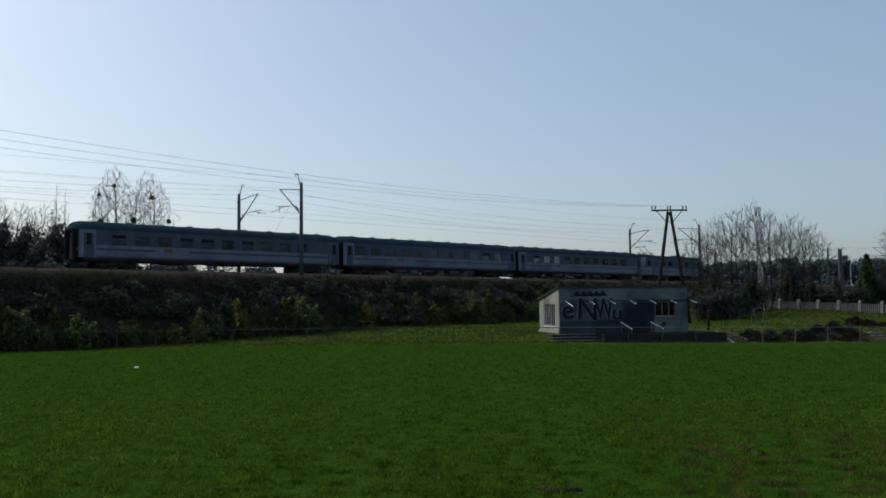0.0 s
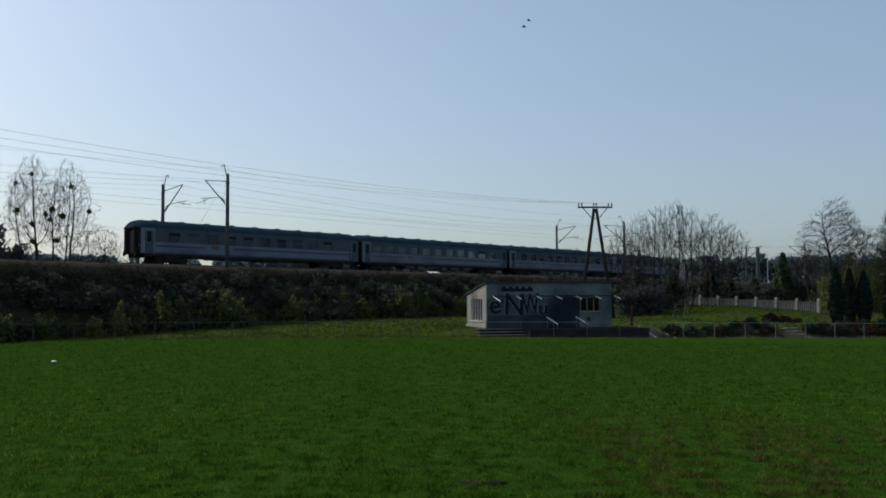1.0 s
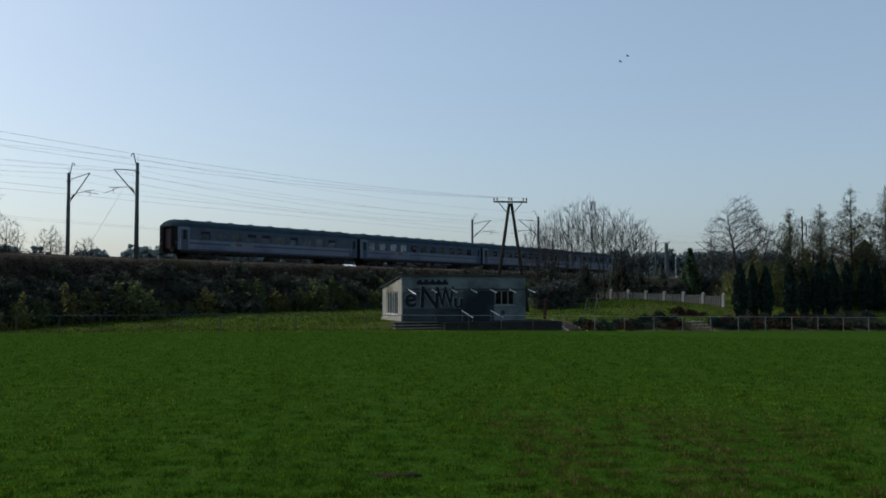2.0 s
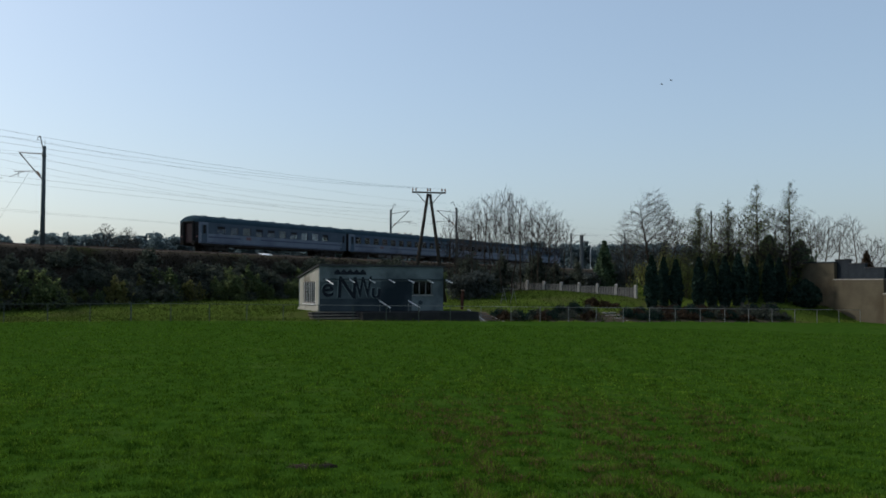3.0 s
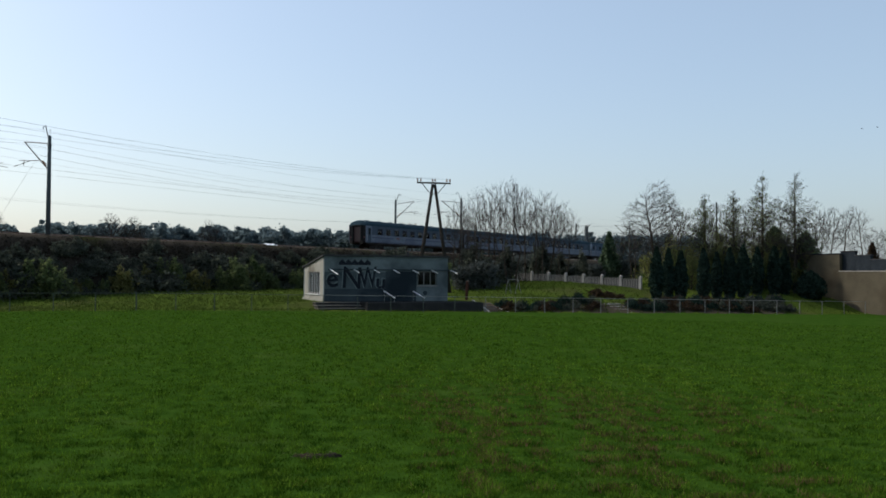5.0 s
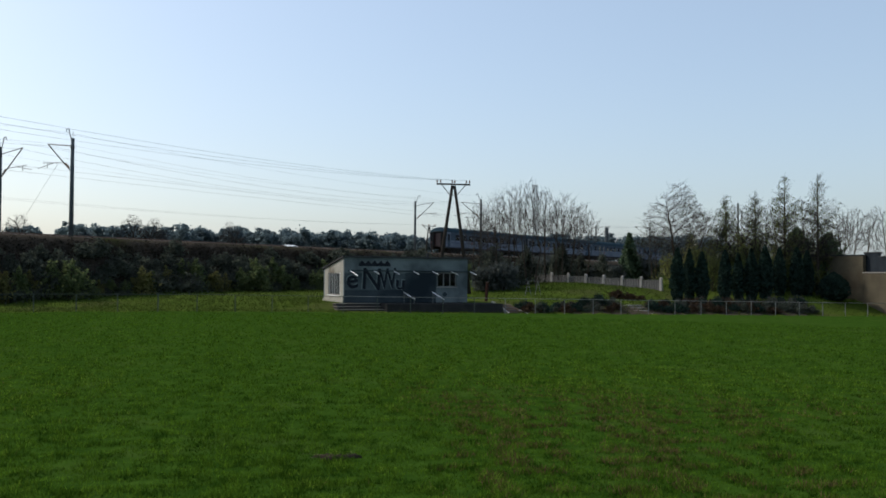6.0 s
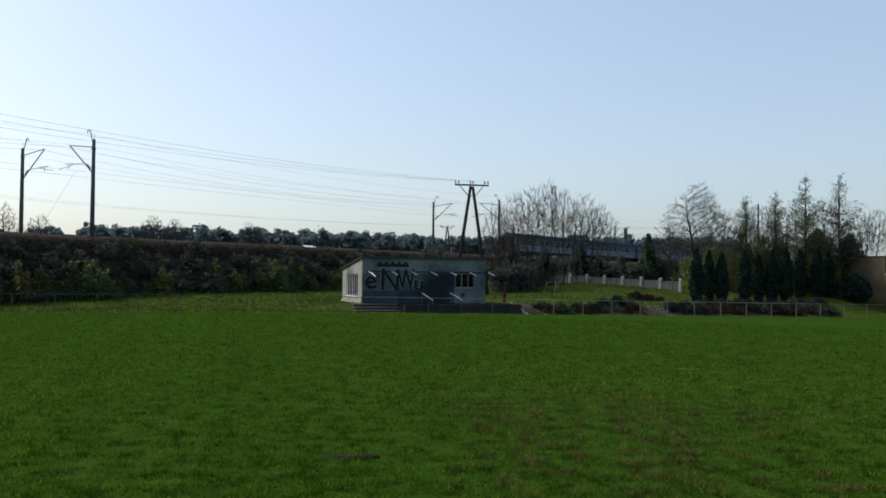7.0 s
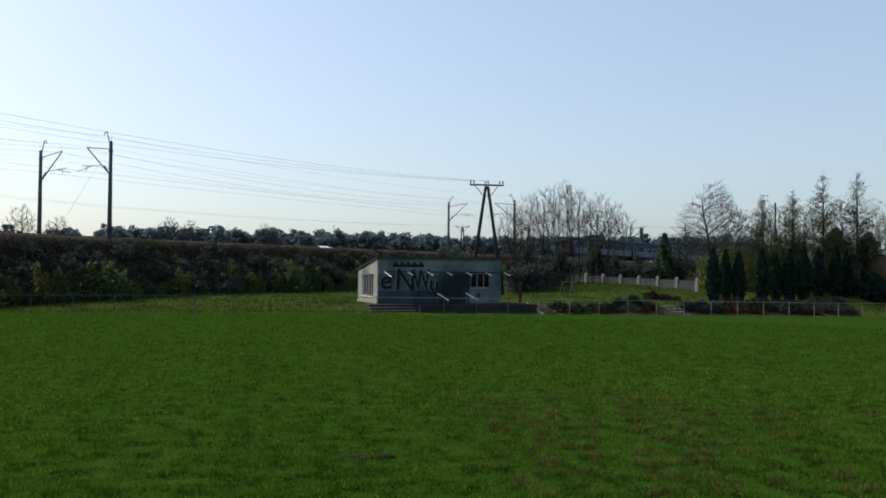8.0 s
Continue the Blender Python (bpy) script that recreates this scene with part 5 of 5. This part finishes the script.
part("head", boxed(2.4, 3.6, -2.3, -1.8, 10.25, 10.5, bevel=0.05), GALV, lamp)


def swing_frame():
    x, y = at(18.85, 82)
    t = thing("climbing_frame", pose(x, y, land(x, y), 0, 0, -48), "small white tubular climbing frame on the grass", "play equipment")
    for dx in (-0.45, 0.45):
        for s in (-1, 1):
            part("leg", rodded((dx + s * 0.32, 0.1 * s, -0.1), (dx, 0, 1.25), 0.02), GREYPAINT, t)
    for z in (0.35, 0.7, 1.0):
        part("rung", rodded((-0.45 - 0.30 * (1 - z / 1.25), 0, z), (-0.45 + 0.30 * (1 - z / 1.25), 0, z), 0.016), GREYPAINT, t)
    part("top_bar", rodded((-0.47, 0, 1.25), (0.47, 0, 1.25), 0.018), GREYPAINT, t)


swing_frame()
x, y = at(15.95, 77)
p = thing("rusty_post", pose(x, y, land(x, y), 0, 7, 0), "rust-red leaning steel post beside the building", "post")
part("shaft", boxed(-0.10, 0.10, -0.10, 0.10, -0.3, 1.55, bevel=0.02), RUST, p)
part("cap", boxed(-0.13, 0.13, -0.13, 0.13, 1.55, 1.60, bevel=0.01), RAILTOP, p)
x, y = uv(40.2, 62.7)
st = thing("garden_steps", pose(x, y, land(x, y) - 0.05, 0, 0, FIELD_TURN), "short flight of worn concrete steps up the bank", "steps")
for i in range(4):
    part("step", boxed(-0.7, 0.7, 0.55 * i, 0.55 * i + 0.7, -0.2 + 0.2 * i, 0.06 + 0.2 * i, bevel=0.02), CONCRETE, st)
slab = thing("cable_trough", pose(*at(3.85, 99.6), 5.20), "low white-painted concrete cable trough beside the track", "trough")
part("body", boxed(-0.75, 0.75, -0.2, 0.2, 0.0, 0.30, bevel=0.03), WHITEPAINT, slab)
# Lid added at a tilt so that the trough's top looks sunlit.
part("lid", profile(bmesh.new(), [(-0.24, 0.26), (0.24, 0.40), (0.24, 0.45), (-0.24, 0.31)], -0.85, 0.85), PAPER, slab, "white lid tilted to catch sky light")
part("marker", boxed(-0.6, 0.1, -0.206, -0.2, 0.1, 0.3), REDMARK, slab, "faded red marker")


def litter():
    x, y = at(-18.42, 40.5)
    rng = np.random.default_rng(3)
    bm = bmesh.new()
    bmesh.ops.create_icosphere(bm, subdivisions=2, radius=0.085)
    for v in bm.verts:
        v.co = Vector((v.co.x * 1.25, v.co.y, v.co.z * 0.55)) * rng.uniform(0.7, 1.2)
    ob = part("plastic_bag", bm, PAPER, None, "crumpled white plastic bag lying on the grass")
    ob.matrix_basis = pose(x, y, land(x, y) + 0.07)
    tagged(ob, category="litter")


litter()


def bare_patches():
    """Small bald spots in the turf, with dead straw round them."""
    rng = np.random.default_rng(31)
    for b, d, w, label in ((6.81, 12.35, 0.26, "small bare patch of dark soil in the turf"),):
        x, y = at(b, d)
        t = thing("bare_patch", pose(x, y, land(x, y) + 0.05 * noise.noise((x * 0.25, y * 0.25, 0)), 0, 0, -44.5 - b), label, "soil patch")
        bm = bmesh.new()
        rim, n = [], 18
        top = bm.verts.new((0, 0, 0.045))
        for i in range(n):
            q = 2 * math.pi * i / n
            k = w * (1 + 0.25 * math.sin(3 * q + b) + rng.uniform(-0.12, 0.12))
            rim.append((bm.verts.new((k * math.cos(q), k * 0.55 * math.sin(q), 0.035)), bm.verts.new((k * 1.15 * math.cos(q), k * 0.65 * math.sin(q), -0.05))))
        for i in range(n):
            (a0, b0), (a1, b1) = rim[i], rim[(i + 1) % n]
            bm.faces.new((top, a0, a1))
            bm.faces.new((a0, b0, b1, a1))
        part("soil", bm, SOIL, t, "", True)
        p = rng.normal(size=(40, 3)) * np.array([w * 0.9, w * 0.4, 0.006]) + np.array([0, 0, 0.052])
        tagged(put(new("straw", mesh_from("straw", *leaves(p, 0.005, rng, flat=0.9, long=7.0), STRAW)), t), kind="stuff")


bare_patches()


# ---------------------------------------------------------------- far woods
def far_woods():
    """A pine wood along the horizon behind the railway."""
    rng = np.random.default_rng(77)
    pts, stems, sizes = [], [], []
    b = -27.0
    while b < 30:
        for d in (375, 400):
            bb, dd = b + rng.uniform(-0.3, 0.3), d + rng.uniform(-14, 14)
            x, y = at(bb, dd)
            gap = -16 < bb < -9.2      # thin stretch with sky between the stems
            if y < 100 or gap and (d > 375 or rng.uniform() < 0.5):
                continue
            h = rng.uniform(18.0, 19.7) * (1 - 0.10 * ease(0, 16, bb)) * (1 + 0.03 * math.sin(bb * 1.9))
            stems.append((np.array([x, y, 1.5]), np.array([x, y, h * 0.9 + 2]), 0.2, 0.1))
            for _ in range(9 if not gap else 5):
                c = np.array([x, y, 2 + h * rng.uniform(0.70 if gap else 0.62, 0.95)]) + rng.normal(size=3) * np.array([1.5, 1.5, 0.5])
                r = rng.uniform(1.1, 2.0)
                n = rng.normal(size=(64, 3))
                n /= np.linalg.norm(n, axis=1)[:, None]
                pts.append(c + n * r * rng.uniform(0.5, 1.05, (64, 1)) * np.array([1, 1, 0.7]))
            if not gap:
                pts.append(np.array([x, y, 2 + h * 0.42]) + rng.normal(size=(180, 3)) * np.array([2.4, 2.4, h * 0.18]))
        b += 0.23
    v, f = leaves(np.concatenate(pts), 0.34, rng, long=1.3)
    t = tagged(new("far_woods"), "distant dark pine wood along the horizon", "woods", kind="stuff")
    put(new("crowns", mesh_from("crowns", v, f, HAZEPINE)), t)
    put(new("trunks", mesh_from("trunks", *tubes(stems, 4), BARK)), t)


far_woods()


# ---------------------------------------------------------------- birds
def bird(label, seed):
    b = thing("bird", Matrix.Identity(4), label, "bird", "pair of birds")
    bm = bmesh.new()
    bmesh.ops.create_uvsphere(bm, u_segments=12, v_segments=8, radius=0.1)
    for v in bm.verts:
        v.co = Vector((v.co.x * 2.3, v.co.y * 0.8, v.co.z * 0.8))
    part("body", bm, FEATHER, b, "", True)
    bm = bmesh.new()
    bmesh.ops.create_uvsphere(bm, u_segments=10, v_segments=6, radius=0.06, matrix=Matrix.Translation((0.25, 0, 0.03)))
    rod(bm, (0.29, 0, 0.03), (0.36, 0, 0.02), 0.018, 0.004, 6)
    part("head", bm, FEATHER, b, "", True)
    for s, name in ((-1, "wing"), (1, "wing")):
        bm = bmesh.new()
        top = [bm.verts.new(p) for p in ((0.10, 0.05 * s, 0.03), (0.14, 0.34 * s, 0.14), (-0.02, 0.66 * s, 0.22), (-0.12, 0.34 * s, 0.12), (-0.12, 0.05 * s, 0.02))]
        bot = [bm.verts.new(v.co - Vector((0, 0, 0.014))) for v in top]
        bm.faces.new(top)
        bm.faces.new(bot[::-1])
        for i in range(5):
            bm.faces.new((top[i], bot[i], bot[(i + 1) % 5], top[(i + 1) % 5]))
        part(name, bm, FEATHER, b)
    bm = bmesh.new()
    vs = [bm.verts.new(p) for p in ((-0.2, 0.03, 0), (-0.2, -0.03, 0), (-0.38, -0.08, 0), (-0.38, 0.08, 0), (-0.2, 0.03, 0.012), (-0.2, -0.03, 0.012), (-0.38, -0.08, 0.008), (-0.38, 0.08, 0.008))]
    for q in ((3, 2, 1, 0), (4, 5, 6, 7), (0, 1, 5, 4), (1, 2, 6, 5), (2, 3, 7, 6), (3, 0, 4, 7)):
        bm.faces.new([vs[i] for i in q])
    part("tail", bm, FEATHER, b)
    return b


BIRDS = [bird("dark bird gliding with spread wings", 1), bird("dark bird following its mate", 2)]


# ---------------------------------------------------------------- grass
def meadow(name, label, mat, count, reach, bearings, height, width, seed, patch=None, verge=False):
    """Blades of grass over a stretch of the field, thinner with distance."""
    rng = np.random.default_rng(seed)
    r = reach[0] * (reach[1] / reach[0]) ** rng.uniform(0, 1, count)
    a = np.radians(45.5 - rng.uniform(*bearings, count))
    x, y = r * np.cos(a), r * np.sin(a)
    lump = np.sin(x * 6.1 + 2.2 * np.sin(y * 2.9)) + np.sin(y * 7.7 + 2.2 * np.sin(x * 3.7)) + 0.6 * np.sin(x * 1.3 - y * 1.9 + 2 * np.sin(y * 0.7)) + rng.normal(size=count) * 0.7
    big = np.sin(x * 0.31 + 1.3 * np.sin(y * 0.23)) + np.sin(y * 0.37 + 1.7 * np.sin(x * 0.19 + 1))
    keep = lump + big * 0.6 > (-2.6 if patch is None else patch)
    if patch is not None:       # patches thin out towards the edges of their stretch
        edge = np.minimum((a - a.min()), (a.max() - a)) / math.radians(5) + rng.normal(size=count) * 0.25
        deep = np.minimum(np.log(r / reach[0]) * 5 if reach[0] > 9 else 1.0, np.log(reach[1] / r) * 5) + rng.normal(size=count) * 0.25
        keep &= (np.minimum(edge, deep) > rng.uniform(0, 1, count)) & (big + lump * 0.3 > (0.1 if reach[0] > 9 else -0.4))
    u, v = x * U[0] + y * U[1], x * V[0] + y * V[1]
    if verge:       # only behind the fence, off the bank, the terrace and the building
        keep &= (v > 61.9) & (y < TOE) & ~((u > 15.9) & (u < 31.2) & (v > 62.8) & (v < 73.5))
    else:
        keep &= v < 62.1
    x, y, r, lump = x[keep], y[keep], r[keep], lump[keep]
    z = np.array([land(p, q) + 0.05 * noise.noise((p * 0.25, q * 0.25, 0)) for p, q in zip(x, y)]) - 0.01
    k = len(x)
    h = height * rng.uniform(0.5, 1.3, k) * np.clip(1 + 0.28 * lump, 0.3, 2.0)
    w = width * (0.6 + 0.03 * r) * rng.uniform(0.7, 1.3, k)
    t = rng.uniform(0, 2 * math.pi, k)
    lx, ly = rng.normal(size=(2, k)) * h * 0.45
    v = np.stack([np.stack([x - w * np.cos(t), y - w * np.sin(t), z], 1), np.stack([x + w * np.cos(t), y + w * np.sin(t), z], 1), np.stack([x + lx, y + ly, z + np.maximum(h, 0.015)], 1)], 1).reshape(-1, 3)
    me = bpy.data.meshes.new(name)
    me.vertices.add(3 * k)
    me.vertices.foreach_set("co", v.ravel())
    me.loops.add(3 * k)
    me.loops.foreach_set("vertex_index", np.arange(3 * k))
    me.polygons.add(k)
    me.polygons.foreach_set("loop_start", np.arange(0, 3 * k, 3))
    me.update()
    me.validate()
    me.materials.append(mat)
    tagged(new(name, me), label, "grass", kind="stuff")


meadow("grass", "short green meadow grass of the sports field", BLADE, 400000, (8.0, 62), (-29, 46), 0.055, 0.010, 201)
meadow("dry_grass", "withered brown grass in thin patches", DRY, 40000, (8.5, 26), (-25, 45), 0.05, 0.007, 202, patch=2.3)
meadow("worn_grass", "brownish worn turf in the trodden part of the field", DRY, 120000, (9.5, 21), (10, 40), 0.046, 0.008, 203, patch=1.1)
meadow("tall_grass", "taller bright green tufts of grass", TUFT, 220000, (8.0, 30), (-29, 46), 0.052, 0.009, 204, patch=1.5)
meadow("rough_grass", "rough yellow-green grass behind the field fence", ROUGHBLADE, 130000, (60.0, 110), (-22, 44), 0.13, 0.012, 205, verge=True)


# ---------------------------------------------------------------- what moves
def motions():
    rear = [(0.0, 29.9), (1.0, 42.3), (1.5, 49.0), (3.5, 77.0), (4.5, 91.6), (6.5, 121.8), (8.0, 145.2)]
    for k, c in enumerate(TRAIN):
        walk(c, [(t, pose(x + 26.4 * k, 73.1, RAIL)) for t, x in rear])
    path = [(0.0, -3.0, 20.2), (0.5, 3.0, 18.4), (1.0, 9.6, 16.75), (1.5, 15.8, 15.25), (3.0, 28.2, 12.1), (3.5, 31.4, 11.1), (4.5, 36.8, 9.2), (6.5, 44.0, 6.8), (8.0, 47.0, 5.6)]
    for k, b in enumerate(BIRDS):
        rows = []
        for t, bearing, height in path:
            d = 85 + 40 * t
            x, y = spot(bearing + (0.2 + 0.12 * t if k else 0), d)
            rows.append((t, pose(x, y, EYE + d * math.tan(radians(height + (0.45 - 0.08 * t if k else 0))), 25, 0, -50 + 8 * k)))
        walk(b, rows)


motions()
